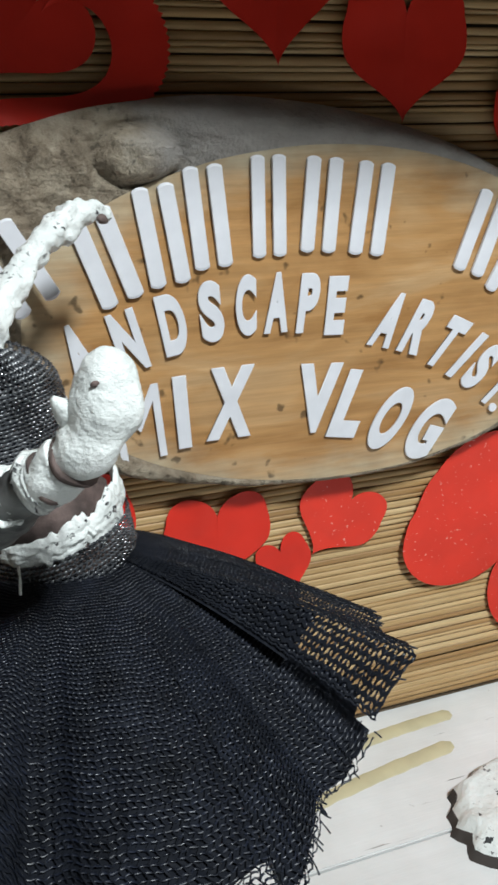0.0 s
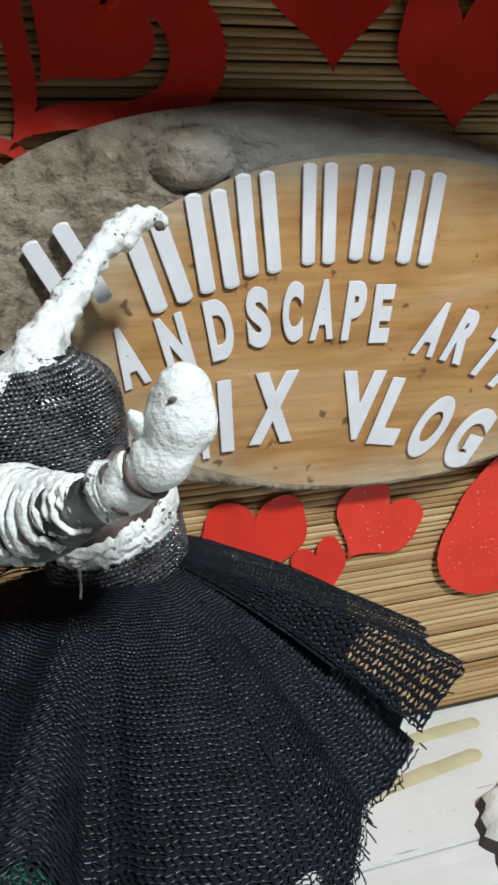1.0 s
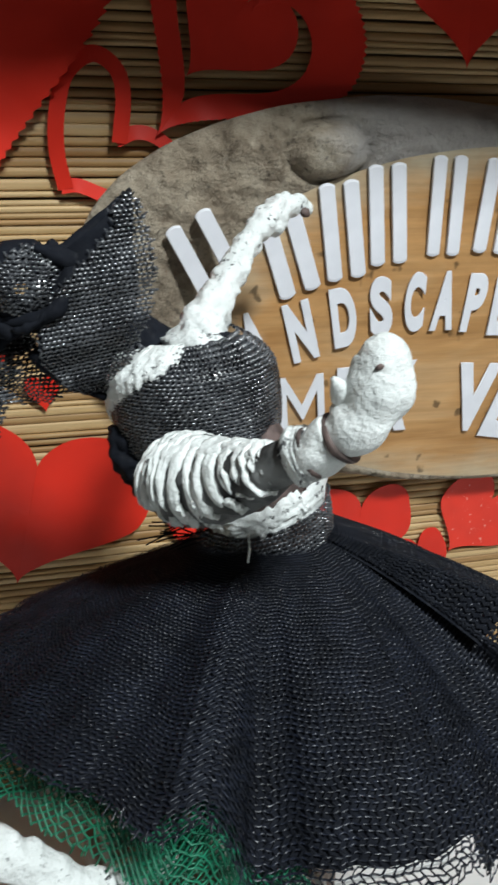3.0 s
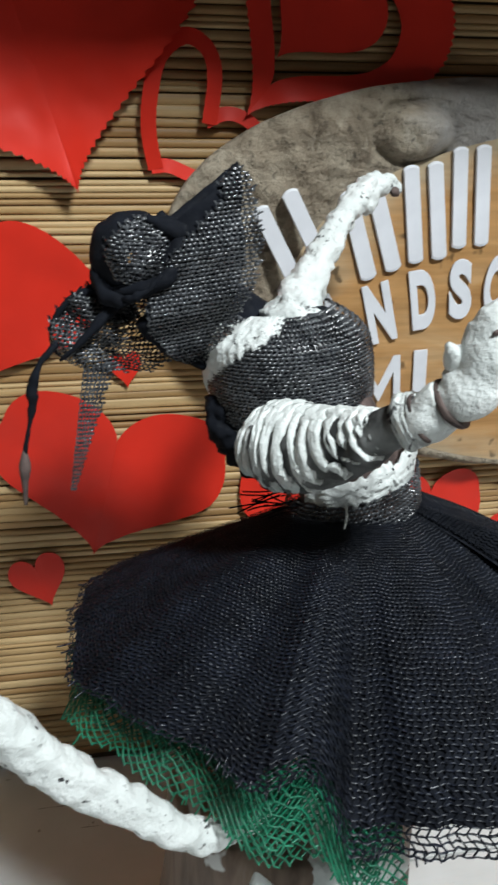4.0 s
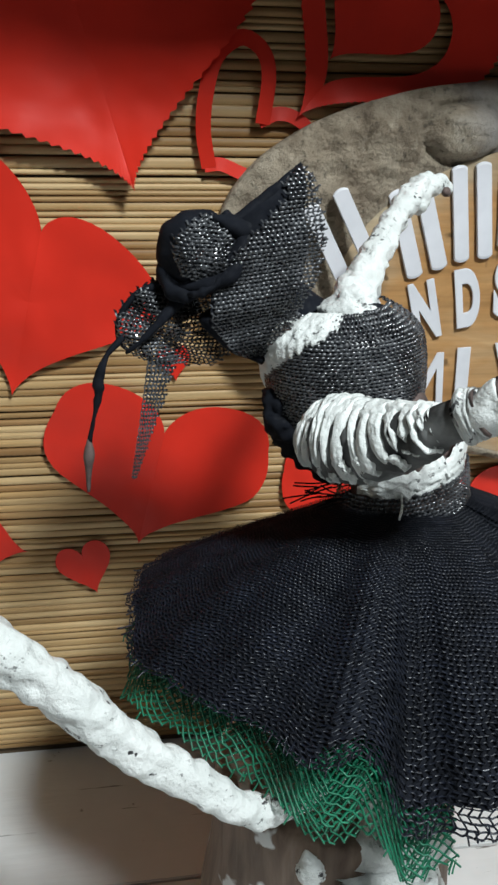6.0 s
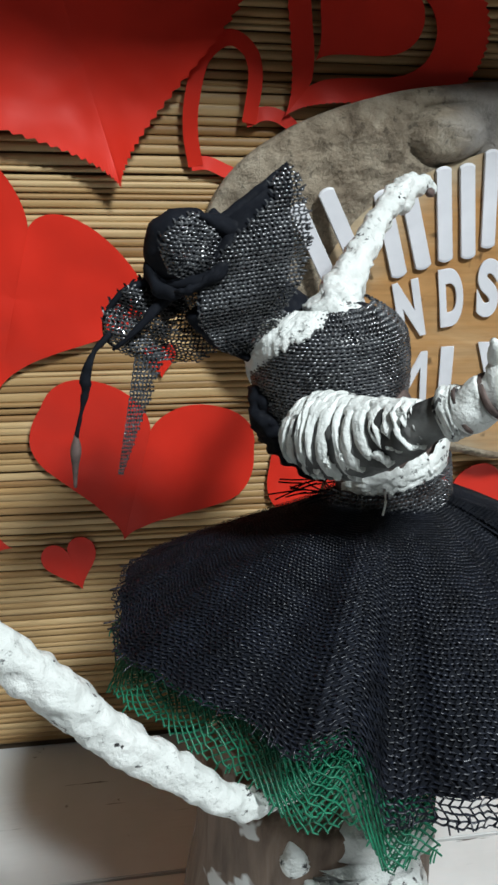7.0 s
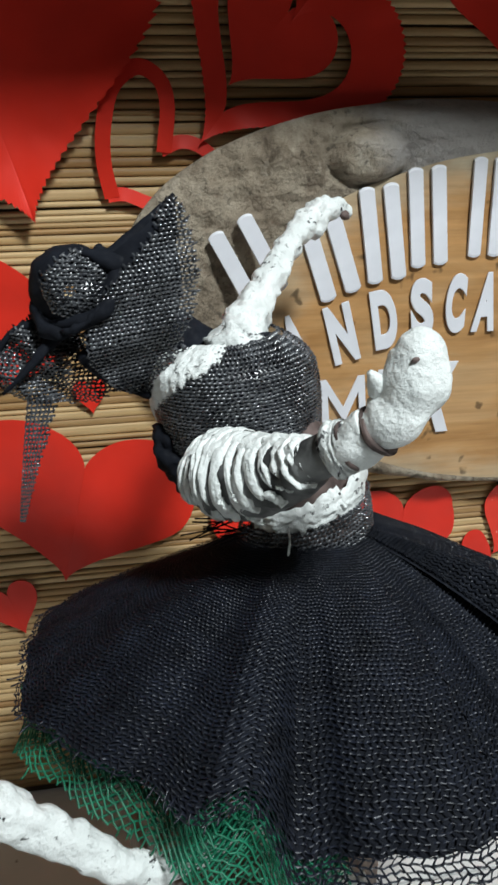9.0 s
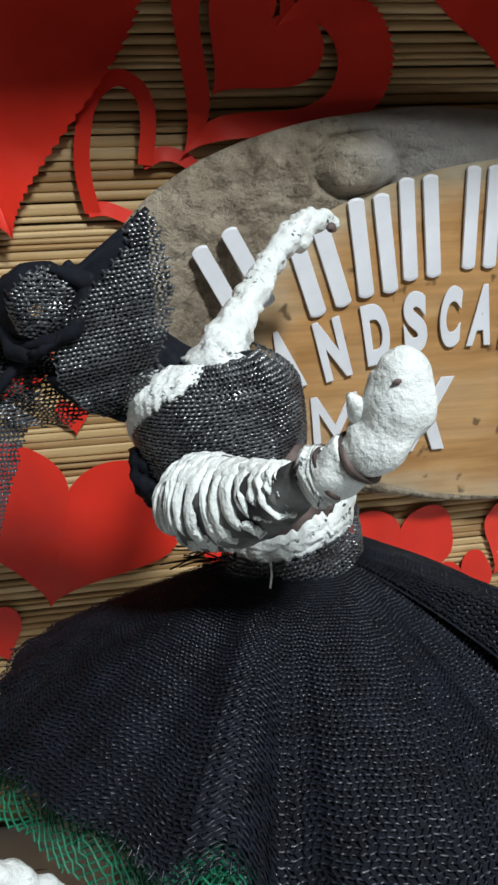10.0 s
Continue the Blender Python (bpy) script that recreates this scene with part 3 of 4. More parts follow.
def hem(deg, table):
    deg = min(max(deg, table[0][0]), table[-1][0])
    for (a, r0, h0), (b, r1, h1) in zip(table, table[1:]):
        if a <= deg <= b:
            k = (deg - a) / (b - a)
            k = k * k * (3 - 2 * k)
            return r0 + (r1 - r0) * k, h0 + (h1 - h0) * k


def skirt_at(deg, s, table, inset=0.0):
    r, h = hem(deg, table)
    a = radians(deg)
    fold = 0.7 * math.sin(deg * 0.115 + 0.6) + 0.3 * math.sin(deg * 0.31 + 1)
    crease = (math.exp(-(deg + 105) / 9) if deg > -105 else max(0.0, (deg + 114) / 9) ** 2) + (0.6 * math.exp(-(deg + 66) / 7) if deg > -66 else 0.0) - 0.5 * math.exp(-((deg + 112) / 6) ** 2)
    ragged = 0.0035 * noise.noise(Vector((deg * 0.13, 0, 1))) + 0.0015 * noise.noise(Vector((deg * 0.8, 0, 5)))
    reach = 0.0175 + (r - 0.0175) * s * (1 + 0.02 * fold * s) - inset + ragged * s
    back = min(1.0, max(0.0, (-deg - 135) / 40))
    drop = h * ((1 - back) * (0.30 * s + 0.70 * s ** 1.4) + back * s ** 0.75) + 0.0030 * fold * s * s + 0.015 * crease * s * s + inset * 0.6
    front = min(1.0, max(0.0, (-deg - 40) / 40))
    hollow = 0.006 * math.exp(-((deg + 128) / 15) ** 2) * math.sin(math.pi * min(s, 1))
    bulge = -hollow + (0.002 + (0.009 - 0.007 * min(1.0, max(0.0, (-deg - 120) / 40))) * front) * math.sin(math.pi * min(s, 1) * 0.9)
    return WAIST + Vector((math.cos(a) * reach, math.sin(a) * reach, bulge - drop))


grid(D, [[skirt_at(-205 + 172 * i / 140, v * (0.94 if 70 <= i < 114 else 0.985) / 24, FRONT, 0.0012) for i in range(141)] for v in range(25)], False, CLO)
grid(D, [[skirt_at(-37 + 62 * i / 40, v * 0.70 / 12, FLAP, 0.0020) for i in range(41)] for v in range(13)], False, CLO)
# black sheet added in the deep fold by the flap, standing for its shade
grid(D, [[skirt_at(-46 + 17 * i / 10, v * 0.97 / 12, FRONT, 0.0045) + Vector((0, 0, 0.010 * v / 12 * i / 10)) for i in range(11)] for v in range(13)], False, CLO)
net(D, lambda u, v: skirt_at(-205 + 172 * u, 0.02 + 0.98 * v, FRONT), 112, 74, SKN, 0.36, 0.00035, 0.24, None, 0.10, 0.43, CLO)
net(D, lambda u, v: skirt_at(-37 + 62 * u, 0.02 + 0.98 * v, FLAP), 84, 66, SKN, 0.62, 0.0006, 0.55, None, 0.10, 0.5, CLO)
# raised waistband
net(D, lambda u, v: WAIST + Vector((math.cos(radians(-200 + 215 * u)) * (0.0245 - 0.002 * v), math.sin(radians(-200 + 215 * u)) * (0.0235 - 0.002 * v), -0.006 + 0.014 * v + 0.006 * math.cos(radians(-200 + 215 * u)))), 52, 9, NET, 0.5, 0.0007, 0.35)


def green_at(u, v):
    deg = -178 + 82 * u
    p = skirt_at(deg, 0.80 + 0.22 * v, FRONT, 0.003 - 0.004 * v)
    droop = v * (0.016 + 0.008 * u - 0.015 * max(0.0, (u - 0.75) / 0.25) ** 1.5) + 0.0035 * noise.noise(Vector((u * 9, v * 3, 3)))
    return p + Vector((0.002 * v, 0.002 * v, -droop))


def diamond_net(surface, nu, nv, mat, radius, seed, loose=0.25):
    """Slanting strands both ways over surface(u, v), knotted where they cross."""
    for way in (1, -1):
        for k in range(-nv, nu + nv):
            line = []
            for j in range(2 * nv + 1):
                v = j / (2 * nv)
                u = (k + way * j / 2) / nu
                if not 0 <= u <= 1:
                    continue
                q = Vector((u * nu * 0.45, v * nv * 0.45, seed))
                line.append(surface(min(max(u + loose * noise.noise(q) / nu, 0), 1), min(max(v + loose * noise.noise(q + Vector((9, 0, 0))) / nv, 0), 1)) + Vector((0, -0.0004 * way, 0)))
            if len(line) > 2:
                rows = []
                for p, a, b in zip(line, line[:1] + line[:-1], line[1:] + line[-1:]):
                    t = (b - a).normalized()
                    side = t.cross(Vector((0, -1, 0.3))).normalized()
                    up = side.cross(t)
                    rows.append([p + (side * math.cos(c) + up * math.sin(c)) * radius for c in (0, 1.57, 3.14, 4.71)])
                grid(D, rows, True, mat)


diamond_net(green_at, 44, 12, GRN, 0.00034, 1.0, 0.35)
diamond_net(lambda u, v: green_at(u, v * 0.88) + Vector((0.001, 0.003, -0.001)), 46, 12, GRN, 0.00030, 5.0, 0.35)
diamond_net(lambda u, v: green_at(0.02 + 0.98 * u, 0.30 + 0.42 * v) + Vector((0.0, 0.005, -0.002)), 60, 10, GRN, 0.00036, 8.0, 0.35)
diamond_net(lambda u, v: green_at(0.56 + 0.38 * u, 0.35 + 0.65 * v) + Vector((0.003, 0.003, -0.002 - 0.008 * v * math.sin(math.pi * u))), 19, 10, GRN, 0.00034, 3.0, 0.35)

# hips of bare putty, torso
tube(D, [(-0.050, -0.127, 0.214, 0.0180), (-0.052, -0.128, 0.231, 0.0200), (-0.055, -0.128, 0.244, 0.0204), (-0.064, -0.126, 0.254, 0.0200)], 22, 32, BAR, 0.07)


def bodice_at(u, v):
    a = radians(-190 + 215 * u)
    r = 0.0235 + 0.0055 * math.sin(math.pi * (0.15 + 0.70 * v))
    r *= 1 - 0.42 * max(0.0, (v - 0.72) / 0.28) ** 2.2
    c = Vector((-0.0715 - 0.0045 * v, -0.117, 0.2535 + 0.0420 * v + 0.002 * math.cos(a)))
    return c + Vector((math.cos(a) * r, math.sin(a) * r * 0.92, 0))


def inside_bodice(u, v):
    c = Vector((-0.0715 - 0.0045 * min(v, 1), -0.117, 0.2535 + 0.0420 * min(v, 1)))
    p = bodice_at(u, min(v, 1.0))
    k = 0.955 if v <= 1 else 0.955 * (1.25 - v) / 0.25
    return Vector((c.x + (p.x - c.x) * k, c.y + (p.y - c.y) * k, p.z - 0.001))


grid(D, [[inside_bodice(i / 43, v / 12 * 1.249) for i in range(-14, 59)] for v in range(13)], False, CLO)
net(D, bodice_at, 56, 34, NET, 0.55, 0.0005, 0.40, None, 0.12, 0.43)
# plaster shoulder strap and hip band: ragged sheets lying on the body


def ragged(surface, nu, nv, thick, mat, seed):
    rows = []
    for j in range(nv + 1):
        row = []
        for i in range(nu + 1):
            u, v = i / nu, j / nv
            e = 0.20 * noise.noise(Vector((u * 9, seed, 0))) + 0.22 * noise.noise(Vector((u * 31, seed, 3)))
            f = 0.20 * noise.noise(Vector((u * 8, seed, 7))) + 0.22 * noise.noise(Vector((u * 29, seed, 9)))
            w = e + (1 + f - e) * v
            lift = thick * (math.sin(math.pi * min(max(v, 0.0), 1)) ** 0.35) * min(1, 6 * u + 0.05, 6 * (1 - u) + 0.05)
            lift += thick * 0.5 * noise.noise(Vector((u * 16, v * 7, seed))) * math.sin(math.pi * v)
            row.append(surface(u, w, lift))
        rows.append(row)
    grid(D, rows, False, mat)


def strap_at(u, w, lift):
    a = radians(-206 + 104 * u)
    v = 0.30 + 0.62 * u ** 0.7 + (w - 0.5) * (0.60 - 0.44 * u) + 0.11
    p = bodice_at((math.degrees(a) + 190) / 215, min(v, 1.0))
    c = Vector((-0.0735, -0.117, p.z))
    d = (p - c).normalized()
    return p + d * (lift - 0.0004) + Vector((0, 0, 0.004 * max(0, v - 0.85) + lift * 0.3))


def hip_at(u, w, lift):
    deg = -150 + 165 * u
    a = radians(deg)
    r = 0.0212 + lift
    return Vector((-0.0535 + math.cos(a) * r, -0.127 + math.sin(a) * r, 0.2345 + 0.0145 * u + (w - 0.5) * (0.006 + 0.0130 * u)))


ragged(strap_at, 80, 20, 0.0024, RGH, 1.0)
ragged(hip_at, 80, 20, 0.0024, RGH, 5.0)
# neck and head behind the brim
tube(D, [(-0.086, -0.108, 0.288, 0.010), (-0.098, -0.108, 0.297, 0.009), (-0.112, -0.108, 0.305, 0.010), (-0.124, -0.110, 0.312, 0.0120)], 18, 20, CLO, 0.08)
# dark sash at the back
tube(D, [(-0.100, -0.122, 0.268, 0.004), (-0.0965, -0.124, 0.257, 0.0068), (-0.090, -0.124, 0.247, 0.0075), (-0.082, -0.125, 0.238, 0.005), (-0.076, -0.124, 0.231, 0.003)], 40, 22, CLO, 0.30, 0, 0.0028, 260)
# raised arm
tube(D, [(-0.0745, -0.120, 0.285, 0.0135), (-0.0725, -0.117, 0.292, 0.0105), (-0.066, -0.106, 0.302, 0.0066), (-0.0545, -0.091, 0.314, 0.0050), (-0.0445, -0.078, 0.324, 0.0047), (-0.036, -0.069, 0.3285, 0.0058), (-0.030, -0.064, 0.3325, 0.0054), (-0.0235, -0.060, 0.3335, 0.0040), (-0.0185, -0.058, 0.3318, 0.0028), (-0.0168, -0.057, 0.330, 0.0016)], 110, 26, RGH, 0.20, 0.0003, 0.0060, 260)
# folded arm, bare wrist, hand
# dark lump in place of the raised hand's shaded opening
tube(D, [(-0.0215, -0.0645, 0.3305, 0.0008), (-0.0200, -0.0625, 0.3302, 0.0020), (-0.0180, -0.0605, 0.3290, 0.0008)], 10, 10, BAR, 0.2)
SLEEVE = [(-0.0930, -0.143, 0.2575, 0.0030), (-0.0895, -0.148, 0.2582, 0.0110), (-0.0830, -0.154, 0.2595, 0.0142), (-0.0750, -0.164, 0.2622, 0.0130), (-0.0672, -0.176, 0.2685, 0.0100), (-0.0632, -0.1832, 0.2735, 0.0070), (-0.0618, -0.1852, 0.2750, 0.004)]
tube(D, [(x, y, z, r * 0.93) for x, y, z, r in SLEEVE], 70, 36, GRY, 0.10, 0.0006, 0.0047, 170)
SLEEVE_LINE = spline(SLEEVE, 121)


def sleeve_at(s, w, lift):
    """A point over the folded arm: s along it, w degrees round it (0 to the front, 90 up)."""
    k = min(max(s, 0.0), 1.0) * 120
    i = min(int(k), 119)
    q = SLEEVE_LINE[i] + (SLEEVE_LINE[i + 1] - SLEEVE_LINE[i]) * (k - i)
    t = Vector((SLEEVE_LINE[min(i + 4, 120)] - SLEEVE_LINE[max(i - 4, 0)])[:3]).normalized()
    side = t.cross(Vector((0, 0.35, 1))).normalized()
    up = side.cross(t)
    a = radians(w)
    return Vector(q[:3]) + (side * math.cos(a) + up * math.sin(a)) * (q[3] + lift)


def plaster_tongue(s, half, w0, w1, thick, seed):
    """A torn strip of plaster draped over the sleeve."""
    rows = []
    for i in range(31):
        f = i / 30
        w = w0 + (w1 - w0) * f
        row = []
        centre = s + (s - 0.45) * 0.16 * (f - 0.4) + 0.020 * noise.noise(Vector((f * 3, seed, 0)))
        wide = half * (1.15 - 0.45 * f) * min(1.0, 9 * (1 - f) + 0.1) * (1 + 0.45 * noise.noise(Vector((f * 7, seed, 4))))
        for j in range(9):
            v = j / 4 - 1
            edge = 1 + 0.3 * noise.noise(Vector((f * 16, seed + 9 * (v > 0), 2)))
            lift = -0.0009 + thick * (1 - v * v) ** 0.45 * (0.75 + 0.5 * noise.noise(Vector((f * 9, v * 2, seed)))) * min(1.0, 8 * (1 - f) + 0.15, 8 * f + 0.15)
            row.append(sleeve_at(centre + v * wide * edge, w + 4 * noise.noise(Vector((v * 2, seed, 1))), lift))
        rows.append(row)
    grid(D, rows, False, HND)


rnd = random.Random(23)
for k in range(17):
    s = 0.06 + 0.86 * k / 16 + rnd.uniform(-0.015, 0.015)
    plaster_tongue(s, rnd.uniform(0.020, 0.036), rnd.uniform(125, 150), rnd.uniform(-88, -25) + 14 * s, rnd.uniform(0.0014, 0.0028), k * 3.7)
for k in range(20):
    s = rnd.uniform(0.08, 0.9)
    a = rnd.uniform(-95, -35)
    plaster_tongue(s, rnd.uniform(0.010, 0.020), a + rnd.uniform(20, 45), a, rnd.uniform(0.001, 0.0020), 100 + k * 2.3)
for k in range(9):
    plaster_tongue(0.12 + 0.085 * k, 0.075, 150, 40 + rnd.uniform(-25, 25), 0.0020, 200 + k)
tube(D, [(-0.069, -0.178, 0.2685, 0.0062), (-0.061, -0.187, 0.2765, 0.0060), (-0.053, -0.194, 0.283, 0.0056)], 16, 20, GRY, 0.1)
tube(D, [(-0.0592, -0.1884, 0.2780, 0.0050), (-0.0582, -0.1894, 0.2788, 0.0068), (-0.0555, -0.1920, 0.2809, 0.0071), (-0.0535, -0.194, 0.2825, 0.005)], 36, 30, PL, 0.10, 0.0012, 0.0050, 170)
tube(D, [(-0.0580, -0.1900, 0.2790, 0.0045), (-0.0550, -0.1930, 0.2815, 0.0068), (-0.0505, -0.196, 0.2850, 0.0070), (-0.0492, -0.197, 0.2862, 0.0058), (-0.0465, -0.1985, 0.2890, 0.0074), (-0.0430, -0.1990, 0.2945, 0.0078), (-0.0405, -0.1995, 0.3010, 0.0079), (-0.0397, -0.1995, 0.3070, 0.0066), (-0.0402, -0.199, 0.3112, 0.0042), (-0.0405, -0.199, 0.3130, 0.0012)], 70, 28, HND, 0.13, 0, 0.006, 120)
# dark rings added in place of the shaded creases round the hand
for p, q, r in (((-0.0497, -0.1966, 0.2857), (-0.0487, -0.1974, 0.2867), 0.0070), ((-0.0555, -0.1926, 0.2812), (-0.0547, -0.1932, 0.2819), 0.0069)):
    tube(D, [(*p, r), (*q, r)], 4, 26, BAR, 0.10, 0, 0.006, 150)
tube(D, [(-0.0435, -0.2045, 0.3068, 0.0004), (-0.0434, -0.2052, 0.3064, 0.0012), (-0.0433, -0.2056, 0.3060, 0.0004)], 6, 10, BAR)
tube(D, [(-0.0490, -0.1965, 0.2975, 0.0035), (-0.0510, -0.198, 0.3005, 0.0022), (-0.0525, -0.198, 0.3025, 0.0008)], 10, 10, HND, 0.1)
tube(D, [(-0.066, -0.166, 0.245, 0.0004), (-0.066, -0.168, 0.241, 0.0004), (-0.0665, -0.168, 0.2365, 0.0004)], 8, 6, HND)

# hat: crown with gathered cloth, a wide flared brim and a limp veil lobe
CROWN = Vector((-0.127, -0.119, 0.3155))
FLARE = [(-.113, .3265), (-.102, .3345), (-.0945, .3420), (-.0908, .3380), (-.0888, .3280), (-.0882, .3180), (-.0900, .3080), (-.0935, .2990), (-.0990, .2870), (-.1040, .2765), (-.1100, .2790), (-.1165, .2835), (-.1225, .2910), (-.1230, .3050)]
LOBE = [(-.138, .3060), (-.1480, .3010), (-.1545, .2925), (-.1538, .2845), (-.1500, .2810), (-.1420, .2780), (-.1300, .2750), (-.1225, .2758), (-.1150, .2790), (-.1185, .2870), (-.1210, .2950), (-.1250, .3040)]


def inside(x, z, ring):
    odd = False
    for (x0, z0), (x1, z1) in zip(ring, ring[1:] + ring[:1]):
        if (z0 > z) != (z1 > z) and x < x0 + (x1 - x0) * (z - z0) / (z1 - z0):
            odd = not odd
    return odd


def flare_y(x, z):
    """The brim is a half cone that bellies towards the front."""
    along = (x + 0.122) * 0.86 + (z - 0.306) * 0.25
    across = (z - 0.309) * 0.90 - (x + 0.105) * 0.45
    return -0.119 - 0.015 * max(0.0, 1 - (across / 0.030) ** 2) - 0.10 * along + 0.0010 * math.sin(across * 420 + along * 90)


def lobe_y(x, z):
    return -0.118 - 0.009 * math.exp(-((x + 0.143) / 0.012) ** 2 - ((z - 0.289) / 0.012) ** 2) - 0.0025 * math.sin((x + z) * 330)


def flare_at(u, v):
    x, z = -0.126 + 0.044 * u, 0.272 + 0.074 * v
    x, z = x - 0.10 * (z - 0.308), z + 0.16 * (x + 0.104)
    return Vector((x, flare_y(x, z), z))


def lobe_at(u, v):
    x, z = -0.158 + 0.046 * u, 0.270 + 0.040 * v
    x, z = x + 0.25 * (z - 0.290), z - 0.18 * (x + 0.135)
    return Vector((x, lobe_y(x, z), z))


def in_flare(u, v):
    p = flare_at(u, v)
    under_fold = (p.z - 0.3265) * 0.77 - (p.x + 0.113) * 0.64 < -0.0045 - 0.12 * max(0.0, -p.x - 0.098)
    return inside(p.x, p.z, FLARE) and (under_fold or p.x > -0.099)


def in_lobe(u, v):
    p = lobe_at(u, v)
    return inside(p.x, p.z, LOBE)


net(D, flare_at, 28, 58, NET, 0.58, 0.0005, 0.40, in_flare, 0.10, 0.5)
net(D, lobe_at, 30, 34, NET, 0.58, 0.0005, 0.42, in_lobe, 0.12, 0.5)
net(D, lambda u, v: lobe_at(u, v) + Vector((0.0006, 0.004, 0.0005)), 23, 27, CLO, 0.60, 0.0005, 0.5, lambda u, v: in_lobe(u, v) and u < 0.58, 0.12, 0.5)


def lining(ring, mid, reach, y_at, back):
    """Dark cloth behind the net, from mid towards the ring; reach(k) says how far at each step round it."""
    n = 96
    pts = spline([(*p, 0.0) for p in ring + ring[:1]], n)
    rows = [[(mid[0] + (p[0] - mid[0]) * reach(i / (n - 1)) * r / 10, mid[1] + (p[1] - mid[1]) * reach(i / (n - 1)) * r / 10) for i, p in enumerate(pts)] for r in range(1, 11)]
    grid(D, [[(x, y_at(x, z) + back, z) for x, z in row] for row in rows], False, CLO)


lining(FLARE, (-0.117, 0.309), lambda k: 0.985 if k < 0.17 or 0.62 < k < 0.95 else max(0.84, 0.985 - (k - 0.17) * 1.6), flare_y, 0.0014)
lining(LOBE, (-0.131, 0.302), lambda k: 0.97 if k < 0.13 else (0.45 if k < 0.30 or k > 0.7 else 0.36), lobe_y, 0.0020)
# folded upper edge of the brim, lower seam, rim of the lobe
tube(D, [(-0.1150, -0.123, 0.3240, 0.0026), (-0.1060, -0.122, 0.3305, 0.0024), (-0.0985, -0.121, 0.3370, 0.0015), (-0.0928, -0.121, 0.3425, 0.0007)], 26, 12, CLO, 0.15, 0, 0.006, 200)
tube(D, [(-0.1240, -0.128, 0.2960, 0.0040), (-0.1190, -0.127, 0.2885, 0.0034), (-0.1130, -0.124, 0.2825, 0.0026), (-0.1045, -0.122, 0.2775, 0.0014)], 26, 14, CLO, 0.2, 0, 0.006, 160)
tube(D, [(-0.1390, -0.121, 0.3050, 0.0016), (-0.1480, -0.121, 0.3005, 0.0012), (-0.1538, -0.121, 0.2925, 0.0009), (-0.1535, -0.121, 0.2850, 0.0008), (-0.1500, -0.121, 0.2815, 0.0006)], 26, 10, CLO, 0.2, 0, 0.006, 240)
tube(D, [(-0.1310, -0.126, 0.3030, 0.0028), (-0.1385, -0.129, 0.2955, 0.0016), (-0.1460, -0.130, 0.2880, 0.0010), (-0.1515, -0.128, 0.2830, 0.0006)], 20, 10, CLO, 0.25, 0, 0.006, 240)


def crown_point(x, z, k=1.0):
    q = max(0.0, 1 - x * x - z * z)
    lump = 1 + 0.30 * noise.noise(Vector((x * 1.8, z * 1.8, 8)))
    out = 1 + 0.10 * noise.noise(Vector((x * 2.5, z * 2.5, 3)))
    return CROWN + Vector((x * 0.0146 * k * out, -0.003 - 0.0125 * math.sqrt(q) * lump * k, z * 0.0136 * k * out))


def crown_at(u, v):
    x, z = 2 * u - 1, 2 * v - 1
    return crown_point(x + 0.25 * z, z - 0.12 * x)


grid(D, [[crown_point(math.cos(i / 20 * math.pi) * math.cos(b * math.pi / 24), math.sin(i / 20 * math.pi) * math.cos(b * math.pi / 24), 0.95) for i in range(41)] for b in range(12)], False, CLO)
net(D, crown_at, 17, 24, NET, 0.60, 0.0006, 0.40, lambda u, v: ((u - 0.54) / 0.33) ** 2 + ((v - 0.57) / 0.35) ** 2 < 1.0, 0.20)
# gathered cloth round the crown
tube(D, [(-0.1375, -0.120, 0.3160, 0.0016), (-0.1380, -0.123, 0.3100, 0.0024), (-0.1365, -0.127, 0.3055, 0.0030), (-0.1330, -0.130, 0.3025, 0.0030), (-0.1260, -0.132, 0.3045, 0.0026)], 34, 16, CLO, 0.28, 0, 0.006, 190)
tube(D, [(-0.1330, -0.130, 0.3050, 0.0016), (-0.1260, -0.133, 0.3050, 0.0024), (-0.1190, -0.133, 0.3085, 0.0030), (-0.1140, -0.130, 0.3150, 0.0034), (-0.1130, -0.126, 0.3220, 0.0030), (-0.1180, -0.122, 0.3270, 0.0018)], 40, 18, CLO, 0.30, 0, 0.006, 170)
tube(D, [(-0.1225, -0.129, 0.3265, 0.0012), (-0.1165, -0.128, 0.3245, 0.0030), (-0.1105, -0.126, 0.3225, 0.0036), (-0.1050, -0.124, 0.3240, 0.0020)], 24, 16, CLO, 0.30, 0, 0.006, 190)
tube(D, [(-0.1310, -0.134, 0.3035, 0.0008), (-0.1270, -0.1355, 0.3040, 0.0013), (-0.1225, -0.1355, 0.3065, 0.0013), (-0.1185, -0.1345, 0.3105, 0.0008)], 24, 10, CLO, 0.4, 0, 0.006, 400)
# veil tails and cord
net(D, lambda u, v: Vector((-0.139 - 0.012 * v + (u - 0.5) * 0.011 * (1 - 0.8 * v), -0.126 - 0.003 * math.sin(v * 3), 0.281 - 0.045 * v)), 7, 30, NET, 0.6, 0.0007, 0.5)
tube(D, [(-0.152, -0.125, 0.288, 0.0012), (-0.158, -0.127, 0.282, 0.0011), (-0.1605, -0.128, 0.275, 0.0018), (-0.1625, -0.128, 0.264, 0.0009), (-0.1655, -0.128, 0.252, 0.0008)], 30, 10, CLO, 0.3, 0, 0.006, 300)
tube(D, [(-0.1655, -0.128, 0.253, 0.0008), (-0.166, -0.128, 0.247, 0.0019), (-0.1665, -0.128, 0.241, 0.0014), (-0.167, -0.128, 0.233, 0.0006)], 16, 10, BAR, 0.2)
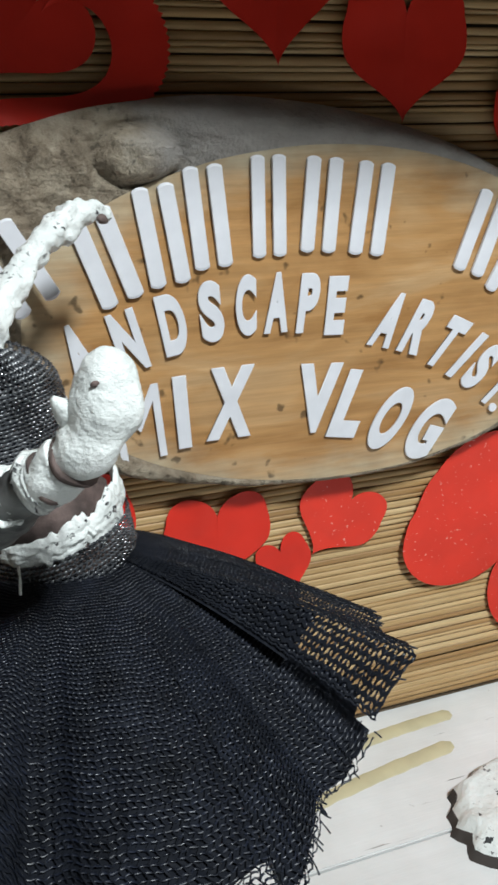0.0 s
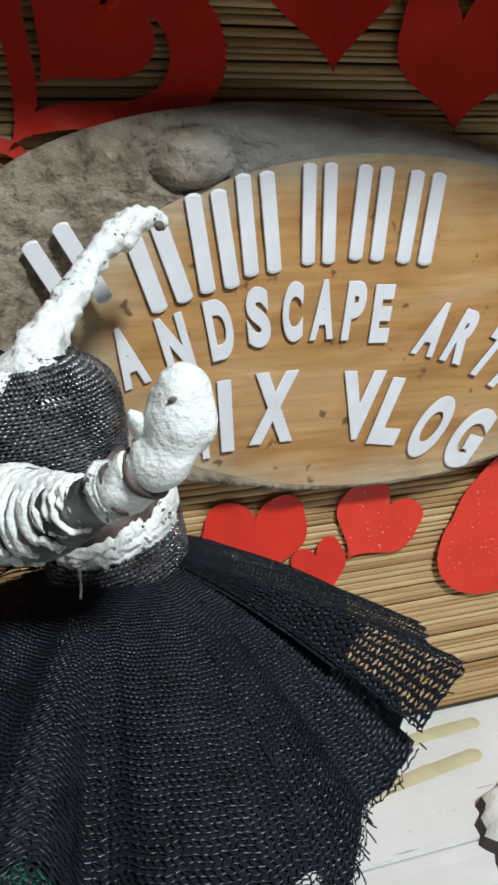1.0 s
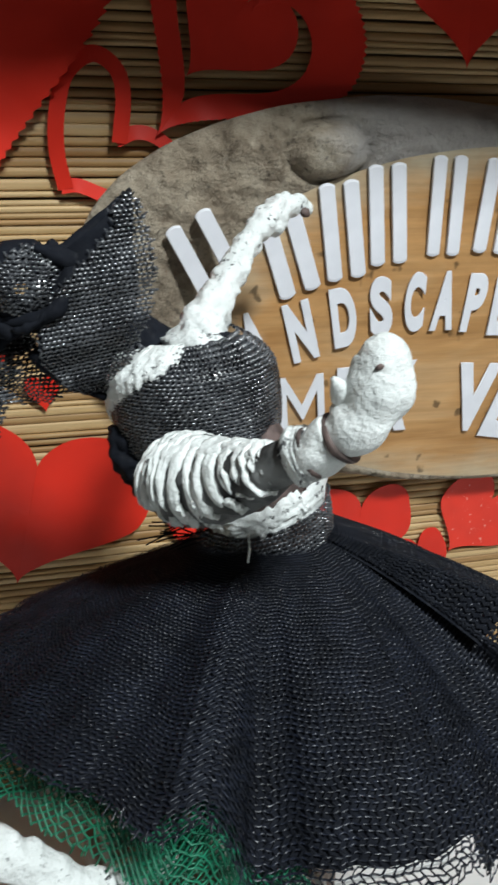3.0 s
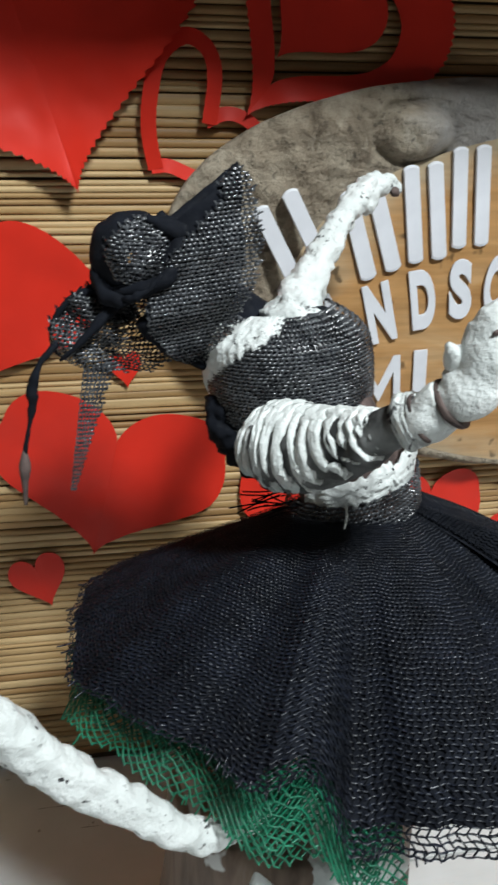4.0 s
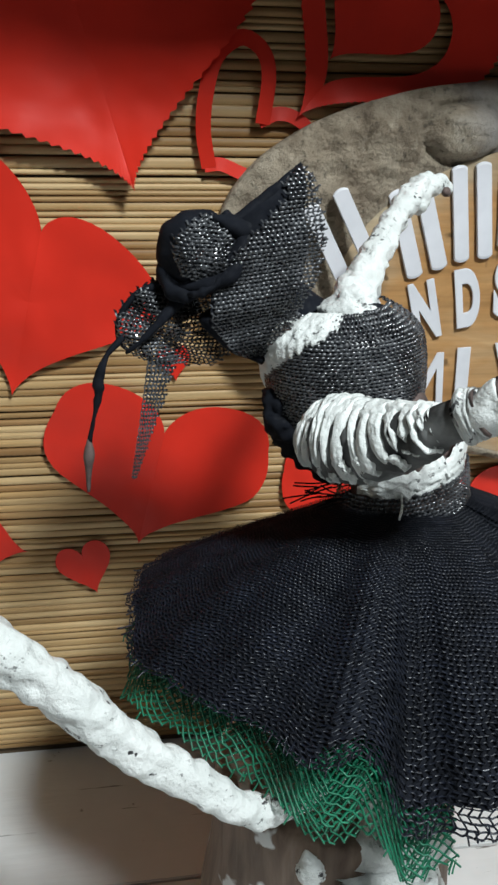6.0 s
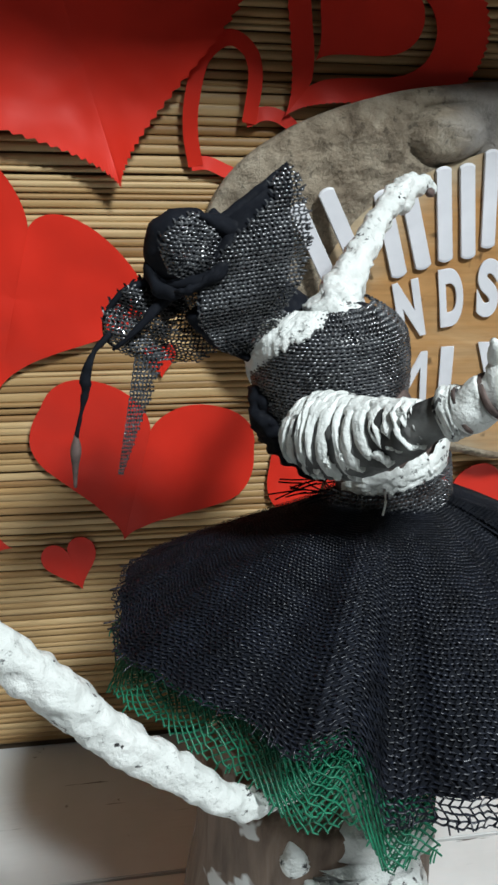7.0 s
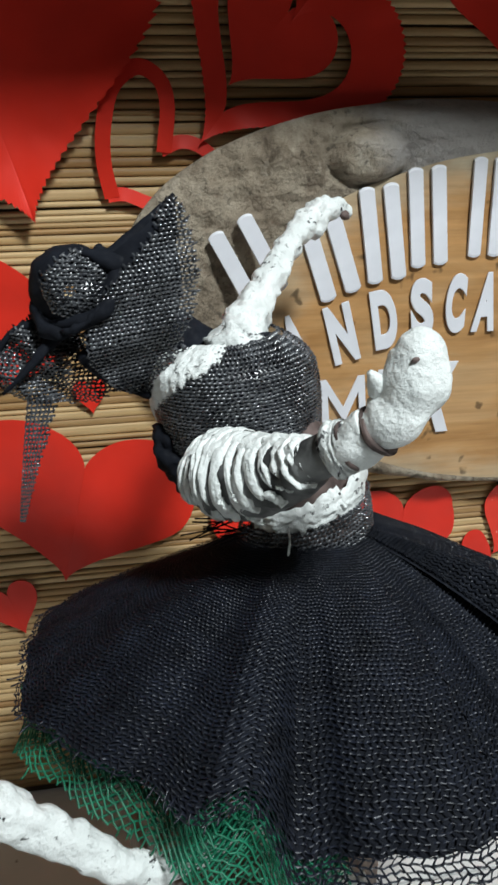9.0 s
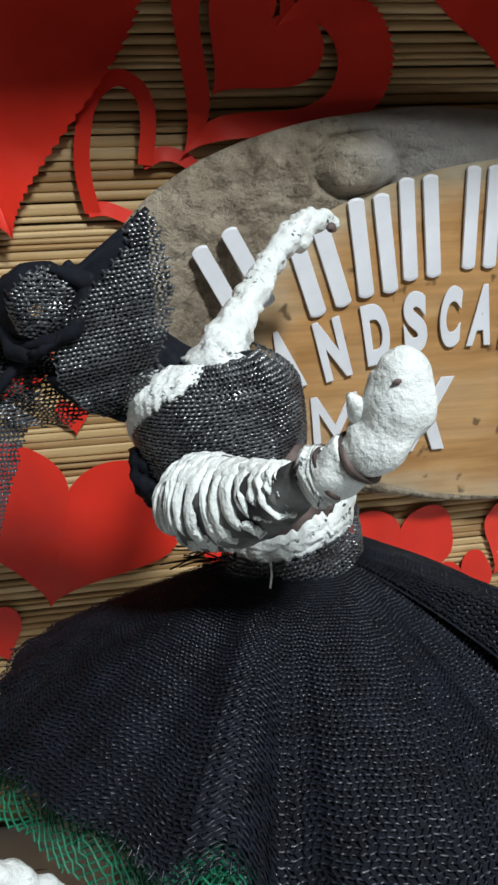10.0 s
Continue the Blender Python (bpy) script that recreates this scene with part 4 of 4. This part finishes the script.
# loose fibres at the hem, the brim and the green net
rnd = random.Random(11)


def fibre(p, d, length, mat):
    d = d.normalized()
    bend = Vector((rnd.uniform(-1, 1), rnd.uniform(-1, 1), rnd.uniform(-1, 1))) * length * 0.35
    q, r = p + d * length * 0.5 + bend * 0.4, p + d * length + bend
    tube(D, [(*(p - d * 0.001), 0.00016), (*q, 0.00013), (*r, 0.00007)], 6, 4, mat)


for k in range(70):
    deg = rnd.uniform(-200, -33)
    p = skirt_at(deg, rnd.uniform(0.97, 1.0), FRONT)
    fibre(p, p - WAIST + Vector((0, 0, rnd.uniform(-0.03, 0.02))), rnd.uniform(0.001, 0.0035), SKN)
for k in range(40):
    p = skirt_at(rnd.uniform(-34, 10), rnd.uniform(0.97, 1.0), FLAP)
    fibre(p, p - WAIST, rnd.uniform(0.0015, 0.004), SKN)
for k in range(36):
    i = rnd.uniform(2.2, 9.0)
    a, b = FLARE[int(i)], FLARE[int(i) + 1]
    x, z = a[0] + (b[0] - a[0]) * (i % 1), a[1] + (b[1] - a[1]) * (i % 1)
    fibre(Vector((x, flare_y(x, z), z)), Vector((x + 0.120, 0, z - 0.309)), rnd.uniform(0.0006, 0.0014), NET)
for k in range(22):
    p = green_at(rnd.uniform(0, 1), 0.99)
    fibre(p, Vector((-0.5, -0.3, -1)), rnd.uniform(0.001, 0.004), GRN)
for k in range(26):
    a = rnd.uniform(0, 1)
    fibre(Vector((-0.100 + 0.012 * a, -0.126, 0.262 - 0.020 * a)), Vector((-1, 0, rnd.uniform(-0.7, 0.5))), rnd.uniform(0.002, 0.006), CLO)
for k in range(24):
    fibre(Vector((rnd.uniform(-0.085, -0.062), rnd.uniform(-0.136, -0.118), 0.229)), Vector((-1, 0.1, rnd.uniform(-0.25, 0.15))), rnd.uniform(0.006, 0.014), CLO)
tagged(mesh_object("doll", D, [WRAP, BLACK_NET, CLOTH, GREEN_NET, BARE, SKIRT_NET, SMOOTH_PLASTER, PLASTER, GREY_PLASTER]), "white plaster doll in black net dress and wide net hat", "doll")

# ---------- bamboo slats ----------
rnd = random.Random(5)


def slat_mesh(k):
    bm = bmesh.new()
    rows = []
    for i in range(25):
        x = -0.9 + 1.8 * i / 24
        wob = 0.0005 * noise.noise(Vector((x * 5, k * 3.3, 0)))
        fat = 1 + 0.12 * noise.noise(Vector((x * 9, k * 5.1, 7)))
        rows.append([(x, 0.5 * 0.004 - 0.0014 * fat * math.sin(a) ** 0.6, 0.0021 * fat * -math.cos(a) + wob) for a in (0, 0.35, 0.9, 1.57, 2.24, 2.79, math.pi)])
    grid(bm, rows)
    me = bpy.data.meshes.new("slat")
    bmesh.ops.recalc_face_normals(bm, faces=bm.faces)
    bm.to_mesh(me)
    bm.free()
    me.materials.append(BAMBOO)
    return me


SLATS = [slat_mesh(k) for k in range(9)]
z = 0.0022
while z < 0.50:
    tall = rnd.choice((0.6, 0.75, 0.9, 1.0, 1.0, 1.2))
    ob = new("slat", rnd.choice(SLATS))
    ob.parent = wall
    ob.matrix_basis = Matrix.Translation((rnd.uniform(-0.02, 0.02), rnd.uniform(-0.0004, 0.0006), z + 0.0021 * tall)) @ pose(0, 0, 0, 0, rnd.uniform(-0.12, 0.12), 0) @ Matrix.Diagonal((rnd.choice((1, -1)), 1, tall, 1))
    z += 0.0042 * tall + rnd.choice((0.00005, 0.0001, 0.0002, 0.0003, 0.0008))
